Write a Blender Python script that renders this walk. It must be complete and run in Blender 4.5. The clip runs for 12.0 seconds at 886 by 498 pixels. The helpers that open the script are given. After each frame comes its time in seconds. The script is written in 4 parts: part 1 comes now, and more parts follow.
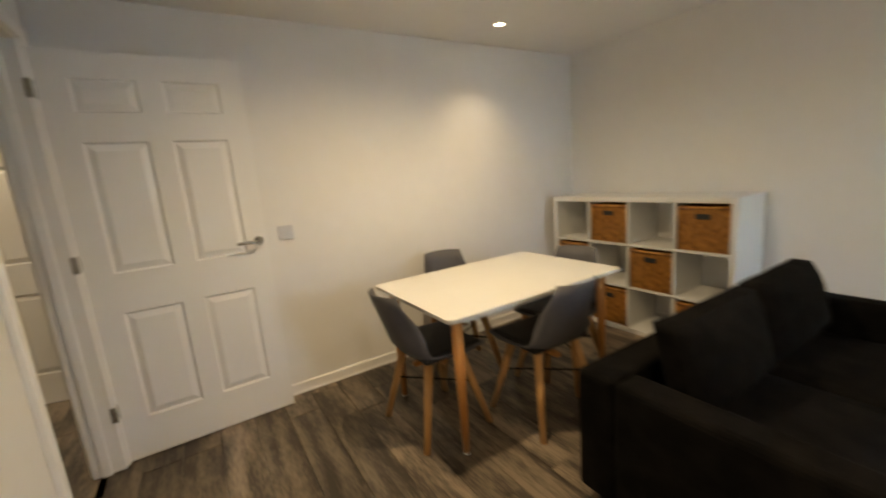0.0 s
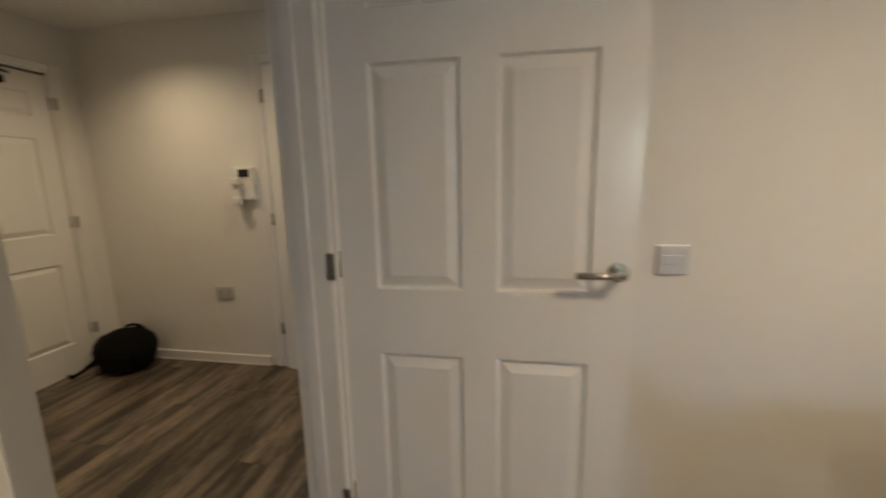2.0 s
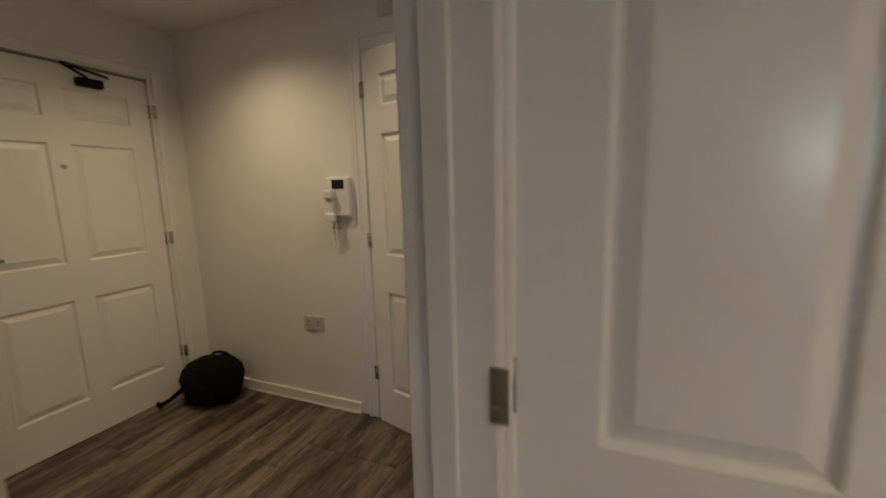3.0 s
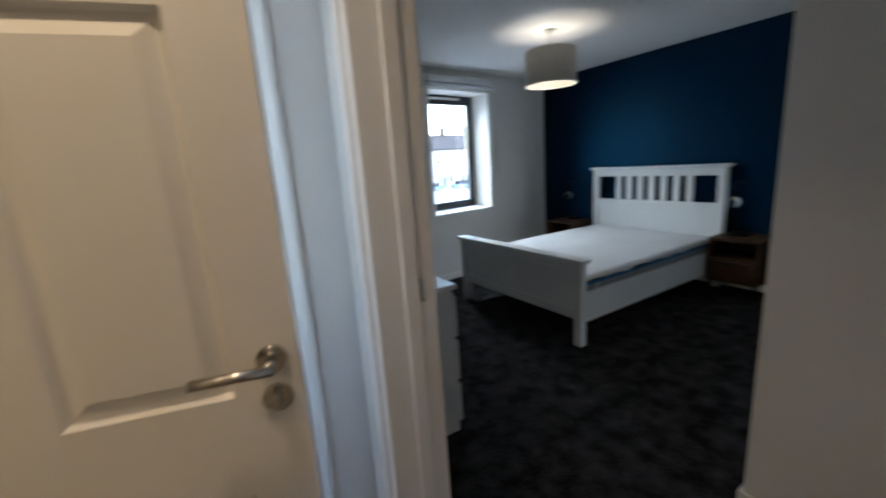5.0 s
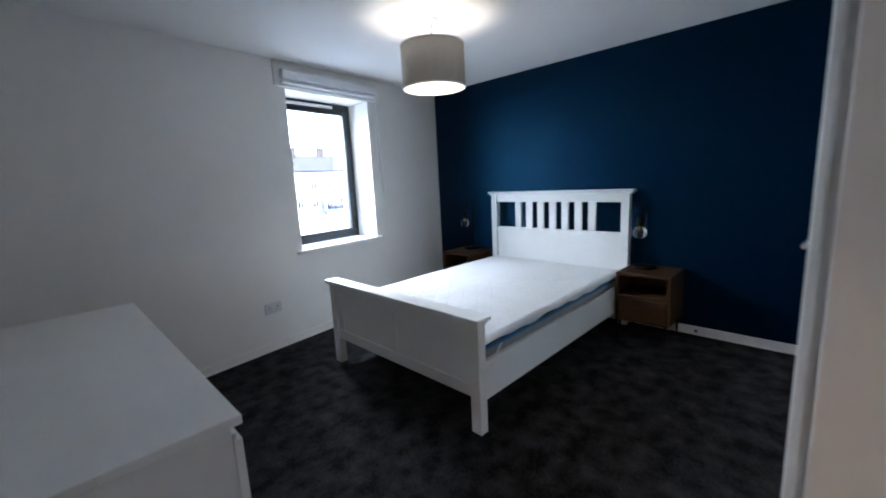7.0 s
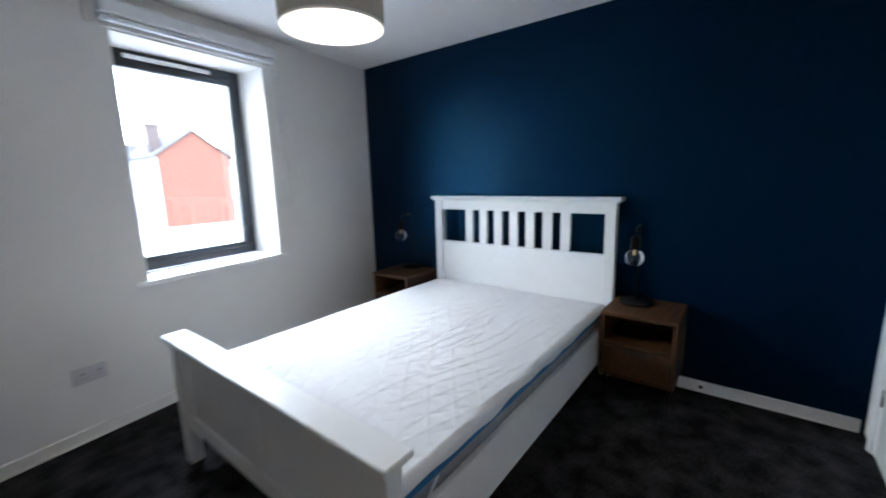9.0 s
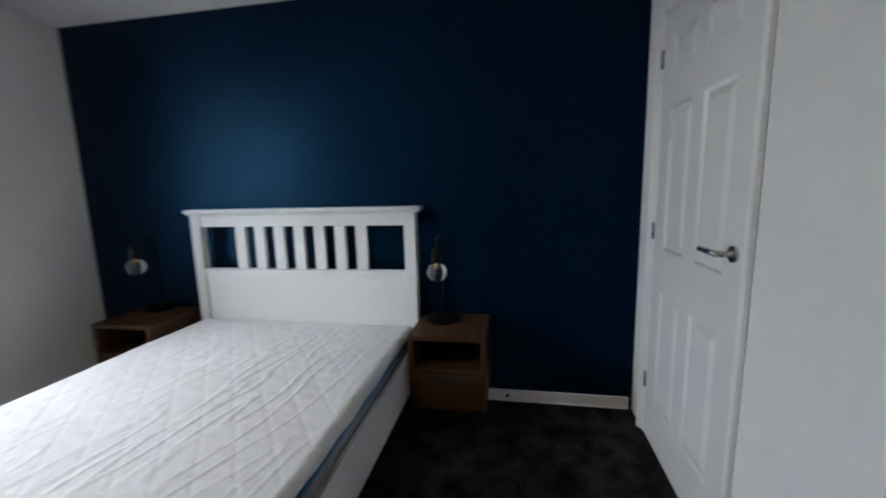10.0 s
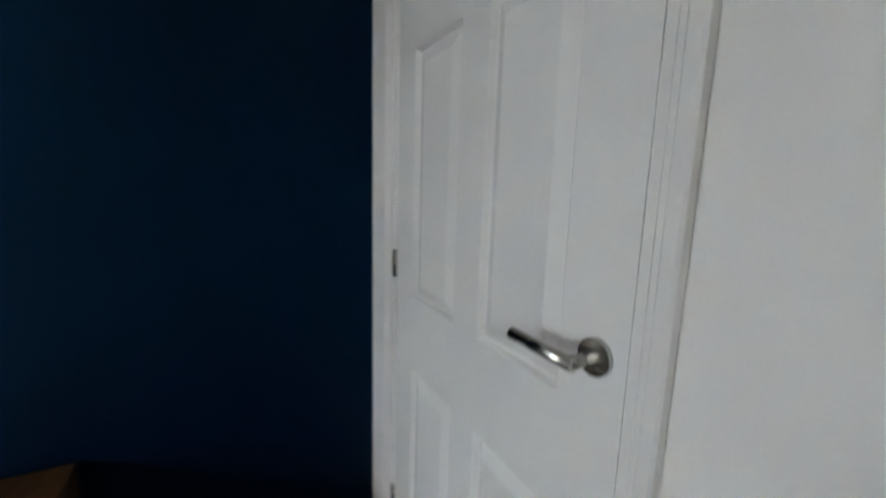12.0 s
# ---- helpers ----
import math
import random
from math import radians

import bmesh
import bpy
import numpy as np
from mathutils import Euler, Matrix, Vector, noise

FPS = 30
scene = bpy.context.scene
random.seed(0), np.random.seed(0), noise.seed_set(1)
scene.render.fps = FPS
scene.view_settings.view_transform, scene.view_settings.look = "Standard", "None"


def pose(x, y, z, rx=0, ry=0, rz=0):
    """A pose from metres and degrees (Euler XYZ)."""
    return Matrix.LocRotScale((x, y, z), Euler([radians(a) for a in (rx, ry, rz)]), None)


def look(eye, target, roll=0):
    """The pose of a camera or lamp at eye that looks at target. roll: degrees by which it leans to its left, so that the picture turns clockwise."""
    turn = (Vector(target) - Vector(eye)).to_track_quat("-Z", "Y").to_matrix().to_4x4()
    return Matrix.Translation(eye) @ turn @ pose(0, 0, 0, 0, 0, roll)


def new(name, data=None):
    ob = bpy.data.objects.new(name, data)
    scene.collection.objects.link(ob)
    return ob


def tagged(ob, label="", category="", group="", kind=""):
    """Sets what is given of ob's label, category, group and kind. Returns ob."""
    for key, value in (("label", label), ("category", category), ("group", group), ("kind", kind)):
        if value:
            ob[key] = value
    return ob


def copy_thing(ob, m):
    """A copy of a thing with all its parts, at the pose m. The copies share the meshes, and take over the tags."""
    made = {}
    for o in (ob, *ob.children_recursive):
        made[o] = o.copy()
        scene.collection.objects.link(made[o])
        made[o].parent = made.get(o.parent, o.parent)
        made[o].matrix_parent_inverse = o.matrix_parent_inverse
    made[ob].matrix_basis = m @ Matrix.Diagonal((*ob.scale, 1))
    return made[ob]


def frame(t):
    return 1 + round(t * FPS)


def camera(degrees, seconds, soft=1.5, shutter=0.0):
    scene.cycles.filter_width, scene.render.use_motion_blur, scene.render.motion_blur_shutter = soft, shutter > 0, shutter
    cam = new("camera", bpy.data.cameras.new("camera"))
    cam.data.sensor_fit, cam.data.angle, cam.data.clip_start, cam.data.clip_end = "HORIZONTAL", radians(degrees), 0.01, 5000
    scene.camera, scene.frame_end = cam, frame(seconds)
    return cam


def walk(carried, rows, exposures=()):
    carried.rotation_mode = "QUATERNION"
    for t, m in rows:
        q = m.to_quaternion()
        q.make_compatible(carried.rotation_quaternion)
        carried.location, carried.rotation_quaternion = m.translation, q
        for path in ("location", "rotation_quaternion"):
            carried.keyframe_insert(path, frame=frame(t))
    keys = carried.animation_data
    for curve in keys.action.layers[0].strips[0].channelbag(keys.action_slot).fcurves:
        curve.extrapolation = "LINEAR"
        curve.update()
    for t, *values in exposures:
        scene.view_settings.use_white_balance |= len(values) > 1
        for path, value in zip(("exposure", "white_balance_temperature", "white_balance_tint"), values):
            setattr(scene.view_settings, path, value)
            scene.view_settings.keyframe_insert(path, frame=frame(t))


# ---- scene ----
# camera and walk
cam = camera(96.3, 12.0, soft=1.8, shutter=0.5)
PATH = [
    (0, (-0.035, 0.559, 1.353), (0.99, 2.237, 0.986), -4.9),
    (0.5, (-0.019, 0.889, 1.33), (0.695, 2.735, 1.037), -3.3),
    (1, (0.018, 1.246, 1.333), (0.577, 3.131, 0.966), -3.6),
    (1.5, (0.07, 1.618, 1.346), (0.167, 3.593, 1.047), -1.3),
    (2, (-0.018, 1.968, 1.326), (-0.376, 3.905, 0.977), -1.2),
    (2.5, (-0.197, 2.272, 1.352), (-0.985, 4.087, 1.061), -1.9),
    (4.3, (-0.927, 3.196, 1.358), (-0.873, 5.165, 1.007), 0.9),
    (4.5, (-0.952, 3.301, 1.33), (-0.562, 5.235, 1.001), -1.0),
    (5, (-0.926, 3.456, 1.388), (0.099, 5.121, 0.969), -3.9),
    (5.5, (-0.838, 3.614, 1.398), (0.657, 4.897, 1.053), -4.0),
    (6, (-0.568, 3.77, 1.386), (0.916, 5.085, 1.122), -2.4),
    (6.5, (-0.371, 3.868, 1.371), (1.105, 5.155, 0.969), -5.1),
    (6.7, (-0.296, 3.909, 1.37), (1.154, 5.238, 1.004), -4.4),
    (8.3, (0.385, 4.336, 1.368), (1.631, 5.85, 0.974), -2.9),
    (8.5, (0.484, 4.368, 1.376), (1.811, 5.807, 0.962), -2.9),
    (9, (0.699, 4.566, 1.366), (2.251, 5.777, 1.013), -1.6),
    (9.5, (0.879, 4.68, 1.356), (2.701, 5.419, 0.99), -0.7),
    (10, (1.165, 4.674, 1.319), (3.108, 5.033, 1.009), -1.5),
    (10.5, (1.401, 4.611, 1.321), (3.355, 4.575, 0.896), -2.8),
    (11, (1.716, 4.591, 1.31), (3.619, 4.025, 1.071), -3.5),
    (11.5, (1.951, 4.542, 1.294), (3.796, 3.868, 0.913), -1.3),
    (12, (2.181, 4.427, 1.308), (3.92, 3.492, 0.994), 1.6),
]
EXPOSURES = [(0.0, 4.80, 7100, 3), (1.5, 4.5, 6600, 5), (2.5, 4.35, 6600, 5), (4.4, 4.25, 6800, 8), (5.0, 4.42, 6800, 9), (5.5, 4.38, 6650, 10), (6.0, 5.12, 5950, 11), (6.5, 5.29, 6300, 12), (8.5, 5.8, 7050, 14), (9.0, 5.42, 7050, 14), (9.5, 5.06, 7300, 15), (10.0, 4.98, 7600, 16), (11.0, 5.20, 8000, 16), (12.0, 5.17, 8100, 15)]
walk(cam, [(t, look(eye, target, roll)) for t, eye, target, roll in PATH], EXPOSURES)

# ---- world and light ----
CEIL = 2.42  # bedroom; the living room and the hall are lower
LIV_CEIL, HALL_CEIL = 2.33, 2.39
world = bpy.data.worlds.new("world")
scene.world = world
world.use_nodes = True
wn = world.node_tree.nodes
sky = wn.new("ShaderNodeTexSky")
sky.sky_type = "NISHITA"
sky.sun_disc = False
sky.sun_elevation, sky.sun_rotation = radians(55), radians(200)
sky.air_density, sky.dust_density = 1.0, 0.6
world.node_tree.links.new(sky.outputs[0], wn["Background"].inputs[0])
wn["Background"].inputs[1].default_value = 0.15


def lamp(name, kind, energy, color, m, **more):
    data = bpy.data.lights.new(name, kind)
    data.energy, data.color = energy, color
    if "size" in more:
        data.shape, data.size, data.size_y = "RECTANGLE", more["size"][0], more["size"][1]
    if "radius" in more:
        data.shadow_soft_size = more["radius"]
    if "cone" in more:
        data.spot_size, data.spot_blend = radians(more["cone"]), more["blend"]
    if "angle" in more:
        data.angle = radians(more["angle"])
    ob = new(name, data)
    ob.matrix_world = m
    return ob


WARM = (1.0, 0.75, 0.48)
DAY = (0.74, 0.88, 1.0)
lamp("sun", "SUN", 0.12, (1.0, 0.97, 0.93), look((0, 0, 30), (3, 12, 0)), angle=15)
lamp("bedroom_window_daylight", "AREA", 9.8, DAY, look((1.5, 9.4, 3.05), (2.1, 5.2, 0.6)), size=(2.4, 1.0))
# Cool fill for the bathroom door lining, set in an added opening; unseen.
lamp("bathroom_cool_fill", "AREA", 0.06, DAY, look((-1.15, 5.28, 1.6), (-1.15, 4.0, 1.3)), size=(0.66, 0.96))
lamp("pendant_bulb_light", "POINT", 0.165, (1.0, 0.95, 0.88), pose(1.838, 6.0, 2.125), radius=0.035)
# The second to fourth are unseen, added out of view to fill the living room.
DOWNLIGHTS = [(1.94, 2.80, LIV_CEIL, 1.0, 112), (0.95, 2.0, LIV_CEIL, 3.7, 165), (0.3, -0.3, LIV_CEIL, 3.5, 165), (2.2, -1.2, LIV_CEIL, 2.2, 160), (-2.228, 3.856, HALL_CEIL, 1.75, 140), (-1.073, 3.942, HALL_CEIL, 1.1, 140)]
for dx, dy, dz, power, spread in DOWNLIGHTS:
    lamp("downlight_beam", "SPOT", power, WARM, pose(dx, dy, dz - 0.02), radius=0.04, cone=spread, blend=1.0)


# ---- materials ----
def material(name, a, b=None, rough=0.5, metal=0.0, scale=4.0, bump=0.0, bump_scale=200.0, stretch=(1, 1, 1), rnd=0.0, gloss_var=0.08, coat=0.0, spec=0.5, span=(0.5, 0.95), spec_tint=None):
    """Two colours mixed by coarse and fine noise, with fine relief; rnd varies the value from piece to piece."""
    m = bpy.data.materials.new(name)
    m.use_nodes = True
    t = m.node_tree
    n, l = t.nodes, t.links.new
    p = n["Principled BSDF"]
    b = b or tuple(c * 0.93 for c in a)
    tc = n.new("ShaderNodeTexCoord")
    mp = n.new("ShaderNodeMapping")
    mp.inputs["Scale"].default_value = stretch
    l(tc.outputs["Object"], mp.inputs[0])
    n1 = n.new("ShaderNodeTexNoise")
    n1.inputs["Scale"].default_value, n1.inputs["Detail"].default_value = scale, 6
    n2 = n.new("ShaderNodeTexNoise")
    n2.inputs["Scale"].default_value, n2.inputs["Detail"].default_value = scale * 9, 4
    l(mp.outputs[0], n1.inputs[0])
    l(mp.outputs[0], n2.inputs[0])
    mx = n.new("ShaderNodeMath")
    mx.operation = "MULTIPLY_ADD"
    mx.inputs[1].default_value = 0.45
    l(n2.outputs[0], mx.inputs[0])
    l(n1.outputs[0], mx.inputs[2])
    rp = n.new("ShaderNodeMapRange")
    rp.inputs[1].default_value, rp.inputs[2].default_value = span
    l(mx.outputs[0], rp.inputs[0])
    mix = n.new("ShaderNodeMix")
    mix.data_type = "RGBA"
    mix.inputs[6].default_value, mix.inputs[7].default_value = (*a, 1), (*b, 1)
    l(rp.outputs[0], mix.inputs[0])
    colour = mix.outputs[2]
    if rnd:
        oi = n.new("ShaderNodeObjectInfo")
        shift = n.new("ShaderNodeVectorMath")
        shift.operation = "SCALE"
        shift.inputs[0].default_value = (37.0, 91.0, 13.0)
        l(oi.outputs["Random"], shift.inputs["Scale"])
        l(shift.outputs[0], mp.inputs["Location"])
        hs = n.new("ShaderNodeHueSaturation")
        mr = n.new("ShaderNodeMapRange")
        mr.inputs[3].default_value, mr.inputs[4].default_value = 1 - rnd, 1 + rnd
        l(oi.outputs["Random"], mr.inputs[0])
        l(mr.outputs[0], hs.inputs["Value"])
        l(colour, hs.inputs["Color"])
        colour = hs.outputs[0]
    l(colour, p.inputs["Base Color"])
    rr = n.new("ShaderNodeMapRange")
    rr.inputs[3].default_value, rr.inputs[4].default_value = max(rough - gloss_var, 0.02), min(rough + gloss_var, 1)
    l(n1.outputs[0], rr.inputs[0])
    l(rr.outputs[0], p.inputs["Roughness"])
    p.inputs["Metallic"].default_value = metal
    p.inputs["Coat Weight"].default_value = coat
    p.inputs["Specular IOR Level"].default_value = spec
    if spec_tint:
        p.inputs["Specular Tint"].default_value = (*spec_tint, 1)
    if bump:
        n3 = n.new("ShaderNodeTexNoise")
        n3.inputs["Scale"].default_value, n3.inputs["Detail"].default_value = bump_scale, 3
        l(mp.outputs[0], n3.inputs[0])
        bp = n.new("ShaderNodeBump")
        bp.inputs["Strength"].default_value, bp.inputs["Distance"].default_value = bump, 0.004
        l(n3.outputs[0], bp.inputs["Height"])
        l(bp.outputs[0], p.inputs["Normal"])
    return m


def glowing(name, colour, strength):
    m = bpy.data.materials.new(name)
    m.use_nodes = True
    p = m.node_tree.nodes["Principled BSDF"]
    p.inputs["Base Color"].default_value = (0.8, 0.8, 0.8, 1)
    p.inputs["Emission Color"].default_value = (*colour, 1)
    p.inputs["Emission Strength"].default_value = strength
    return m


def clear_glass(name, rough=0.0):
    m = bpy.data.materials.new(name)
    m.use_nodes = True
    p = m.node_tree.nodes["Principled BSDF"]
    p.inputs["Base Color"].default_value = (0.97, 0.98, 0.98, 1)
    p.inputs["Transmission Weight"].default_value = 1.0
    p.inputs["Roughness"].default_value = rough
    p.inputs["IOR"].default_value = 1.45
    return m


M_WALL = material("wall_paint", (0.80, 0.785, 0.76), (0.76, 0.745, 0.72), 0.75, scale=1.3, bump=0.12, bump_scale=260)
M_CEIL = material("ceiling_paint", (0.81, 0.80, 0.785), (0.78, 0.77, 0.755), 0.85, scale=1.0, bump=0.1, bump_scale=220)
M_BLUE = material("blue_wall_paint", (0.0001, 0.00125, 0.0098), (0.0001, 0.00105, 0.0084), 0.49, scale=1.5, bump=0.15, bump_scale=240, spec=0.58, spec_tint=(0.0, 0.40, 0.86))
M_TRIM = material("white_satin_trim", (0.82, 0.805, 0.78), (0.78, 0.765, 0.74), 0.35, scale=2, bump=0.03, bump_scale=90)
M_DOOR = material("white_door_paint", (0.84, 0.83, 0.81), (0.825, 0.815, 0.795), 0.24, scale=3, bump=0.05, bump_scale=70, stretch=(3, 3, 0.5), gloss_var=0.04)
M_STEEL = material("brushed_steel", (0.56, 0.54, 0.51), (0.48, 0.46, 0.43), 0.25, 1.0, scale=40, bump=0.03, bump_scale=300, stretch=(1, 1, 6))
M_PLANK = material("grey_oak_vinyl", (0.235, 0.185, 0.136), (0.048, 0.037, 0.028), 0.42, scale=3.4, bump=0.08, bump_scale=60, stretch=(3.6, 0.55, 1), rnd=0.28, span=(0.57, 0.84))
M_CARPET = material("charcoal_carpet", (0.0042, 0.0042, 0.0050), (0.047, 0.047, 0.051), 0.95, scale=8, bump=1.0, bump_scale=240, spec=0.1, span=(0.58, 1.0))
M_WHITE = material("white_lacquer", (0.74, 0.74, 0.73), (0.70, 0.70, 0.69), 0.4, scale=2, bump=0.02, bump_scale=120)
M_TABLE = material("white_table_laminate", (0.73, 0.72, 0.69), (0.70, 0.69, 0.66), 0.38, scale=2)
M_BEECH = material("beech_wood", (0.47, 0.21, 0.058), (0.37, 0.155, 0.040), 0.45, scale=7, bump=0.05, bump_scale=80, stretch=(6, 6, 0.6))
M_ASH = material("pale_ash_wood", (0.50, 0.28, 0.105), (0.40, 0.205, 0.070), 0.5, scale=7, bump=0.05, bump_scale=80, stretch=(6, 6, 0.6))
M_WALNUT = material("mango_wood", (0.075, 0.027, 0.0045), (0.026, 0.0088, 0.0016), 0.5, scale=6, bump=0.08, bump_scale=80, stretch=(1, 7, 5))
M_GREYSHELL = material("grey_plastic_shell", (0.085, 0.083, 0.095), (0.072, 0.071, 0.082), 0.62, scale=5, bump=0.03, bump_scale=200)
M_PAD = material("black_seat_pad", (0.005, 0.005, 0.006), (0.008, 0.008, 0.009), 0.6, scale=12, bump=0.15, bump_scale=160)
M_SOFA = material("charcoal_sofa_fabric", (0.0010, 0.0009, 0.0009), (0.0085, 0.0074, 0.0068), 0.95, scale=13, bump=0.8, bump_scale=260, spec=0.08)
M_RATTAN = material("rattan_weave", (0.50, 0.23, 0.042), (0.16, 0.058, 0.010), 0.55, scale=30, bump=0.4, bump_scale=150)
M_BLACK = material("black_metal", (0.002, 0.002, 0.002), (0.003, 0.003, 0.003), 0.55, 0.0, scale=10, spec=0.14)
M_BAG = material("black_bag_nylon", (0.003, 0.003, 0.003), (0.006, 0.006, 0.006), 0.85, scale=10, bump=0.4, bump_scale=120, spec=0.15)
M_MATTRESS = material("white_quilted_cotton", (0.62, 0.62, 0.63), (0.585, 0.585, 0.595), 0.9, scale=4, bump=0.22, bump_scale=75)
M_MSIDE = material("grey_mattress_border", (0.28, 0.29, 0.31), (0.22, 0.23, 0.25), 0.9, scale=14, bump=0.3, bump_scale=200)
M_MBLUE = material("blue_mattress_piping", (0.008, 0.15, 0.34), (0.006, 0.12, 0.28), 0.85, scale=14, bump=0.3, bump_scale=200)
M_NAVY = material("navy_mattress_band", (0.008, 0.010, 0.018), (0.012, 0.014, 0.022), 0.9, scale=14, bump=0.3, bump_scale=200)
M_SHADE = material("cream_linen_shade", (0.50, 0.47, 0.42), (0.45, 0.42, 0.37), 0.9, scale=20, bump=0.4, bump_scale=300)
M_SHADE_IN = material("white_shade_lining", (0.44, 0.42, 0.37), None, 0.6, scale=4)
M_ANTHRACITE = material("anthracite_window_frame", (0.018, 0.022, 0.03), (0.024, 0.028, 0.036), 0.4, scale=6)
M_PLASTIC = material("white_plastic", (0.78, 0.78, 0.76), (0.75, 0.75, 0.73), 0.3, scale=5)
M_PLATE = material("satin_grey_plate", (0.62, 0.61, 0.62), (0.57, 0.56, 0.57), 0.4, 0.25, scale=5)
M_SCREEN = material("dark_screen", (0.01, 0.01, 0.012), None, 0.12, scale=5)
M_SLOT = material("dark_slot", (0.02, 0.02, 0.02), None, 0.7, scale=5)
M_FAB = material("white_blind_fabric", (0.76, 0.77, 0.79), None, 0.8, scale=9, bump=0.2, bump_scale=300)
M_GLASS = clear_glass("window_glass")
M_BULBGLASS = clear_glass("bulb_glass")
M_LED = glowing("downlight_led", (1.0, 0.82, 0.58), 0.6)
M_BULB = glowing("pendant_bulb_frosted", (1.0, 0.95, 0.88), 0.8)
M_BRASS = material("brass_filament", (0.7, 0.5, 0.25), None, 0.3, 1.0, scale=20)
M_BRICK = material("red_brick", (0.070, 0.021, 0.009), (0.050, 0.015, 0.007), 0.9, scale=3, bump=0.5, bump_scale=12)
M_CHIMNEY = material("sooty_chimney_brick", (0.040, 0.028, 0.024), (0.028, 0.021, 0.018), 0.9, scale=3, bump=0.5, bump_scale=12)
M_RENDER = material("pale_render", (0.30, 0.30, 0.30), (0.24, 0.24, 0.24), 0.9, scale=1)
M_SLATE = material("slate_roof", (0.030, 0.025, 0.022), (0.020, 0.017, 0.015), 0.8, scale=2, bump=0.4, bump_scale=9)
M_ASPHALT = material("pale_concrete_paving", (0.36, 0.36, 0.36), (0.28, 0.28, 0.28), 0.95, scale=0.6, bump=0.5, bump_scale=20)
M_CAR = material("blue_grey_car_paint", (0.10, 0.16, 0.24), None, 0.25, 0.3, scale=2)


# ---- helpers for building ----
def box(bm, x0, x1, y0, y1, z0, z1, bevel=0.0, seg=1):
    v = [bm.verts.new((x, y, z)) for z in (z0, z1) for y in (y0, y1) for x in (x0, x1)]
    f = [bm.faces.new([v[i] for i in q]) for q in ((0, 2, 3, 1), (4, 5, 7, 6), (0, 1, 5, 4), (2, 6, 7, 3), (0, 4, 6, 2), (1, 3, 7, 5))]
    if bevel:
        edges = list({e for q in f for e in q.edges})
        bmesh.ops.bevel(bm, geom=edges, offset=bevel, segments=seg, affect="EDGES", profile=0.5)
    return bm


def boxes(*rows, bevel=0.0, seg=1):
    bm = bmesh.new()
    for r in rows:
        box(bm, *r, bevel=bevel, seg=seg)
    return bm


def rod(bm, a, b, r0, r1=None, n=14, caps=True):
    """A round bar from a to b."""
    a, b = Vector(a), Vector(b)
    r1 = r0 if r1 is None else r1
    q = (b - a).to_track_quat("Z", "Y")
    rings = []
    for c, r in ((a, r0), (b, r1)):
        rings.append([bm.verts.new(c + q @ Vector((r * math.cos(2 * math.pi * i / n), r * math.sin(2 * math.pi * i / n), 0))) for i in range(n)])
    for i in range(n):
        bm.faces.new((rings[0][i], rings[0][(i + 1) % n], rings[1][(i + 1) % n], rings[1][i])).smooth = True
    if caps:
        bm.faces.new(rings[0][::-1])
        bm.faces.new(rings[1])
    return bm


def lathe(bm, profile, n=28, centre=(0, 0)):
    """Turns (radius, height) pairs round a standing axis."""
    rings = []
    for r, z in profile:
        rings.append([bm.verts.new((centre[0] + r * math.cos(2 * math.pi * i / n), centre[1] + r * math.sin(2 * math.pi * i / n), z)) for i in range(n)])
    for lo, hi in zip(rings, rings[1:]):
        for i in range(n):
            bm.faces.new((lo[i], lo[(i + 1) % n], hi[(i + 1) % n], hi[i])).smooth = True
    return bm


def tube(bm, points, r, n=10):
    for a, b in zip(points, points[1:]):
        rod(bm, a, b, r, n=n)
    return bm


def mesh_of(name, bm, mat):
    bmesh.ops.recalc_face_normals(bm, faces=bm.faces)
    me = bpy.data.meshes.new(name)
    bm.to_mesh(me)
    bm.free()
    me.materials.append(mat)
    return me


def structure(name, bm, mat, label="", category=""):
    return tagged(new(name, mesh_of(name, bm, mat)), label, category, "", "structure")


def thing(name, m, label, category, group=""):
    ob = new(name)
    ob.empty_display_size = 0.1
    ob.matrix_world = m
    return tagged(ob, label, category, group)


def part(name, bm, mat, parent, label="", m=None):
    ob = new(name, mesh_of(name, bm, mat))
    ob.parent = parent
    if m is not None:
        ob.matrix_basis = m
    if label:
        ob["label"] = label
    return ob


def share(name, me, parent, m):
    ob = new(name, me)
    ob.parent = parent
    ob.matrix_basis = m
    return ob


# ---- walls, floors, ceilings ----
DOOR_H, DOOR_W = 2.05, 0.826
HEAD = 2.065  # top of door openings

structure("floor_slab", boxes((-3.5, 3.5, -2.6, 4.6, -0.2, -0.012)), M_SLOT, "dark concrete slab under the planks", "floor")
structure("ground", boxes((-900, 900, -900, 900, -3.4, -3.0)), M_ASPHALT, "pale concrete paving outside the flat", "ground")
structure("floor_bedroom", boxes((-0.52, 3.62, 3.2, 8.05, -0.2, 0.0)), M_CARPET, "dark charcoal mottled cut pile carpet", "carpet")
structure("ceiling_living", boxes((-0.62, 3.3, -2.6, 3.27, LIV_CEIL, LIV_CEIL + 0.2)), M_CEIL, "white painted living room ceiling", "ceiling")
structure("ceiling_hall", boxes((-3.3, -0.625, 0.9, 4.5, HALL_CEIL, HALL_CEIL + 0.2)), M_CEIL, "white painted hall ceiling", "ceiling")
structure("ceiling_bathroom", boxes((-1.85, -0.605, 4.505, 5.35, HALL_CEIL, HALL_CEIL + 0.2)), M_CEIL, "white painted bathroom ceiling", "ceiling")
structure("floor_bathroom", boxes((-1.85, -0.605, 4.61, 5.35, -0.2, -0.004)), M_PLATE, "plain grey bathroom floor", "floor")
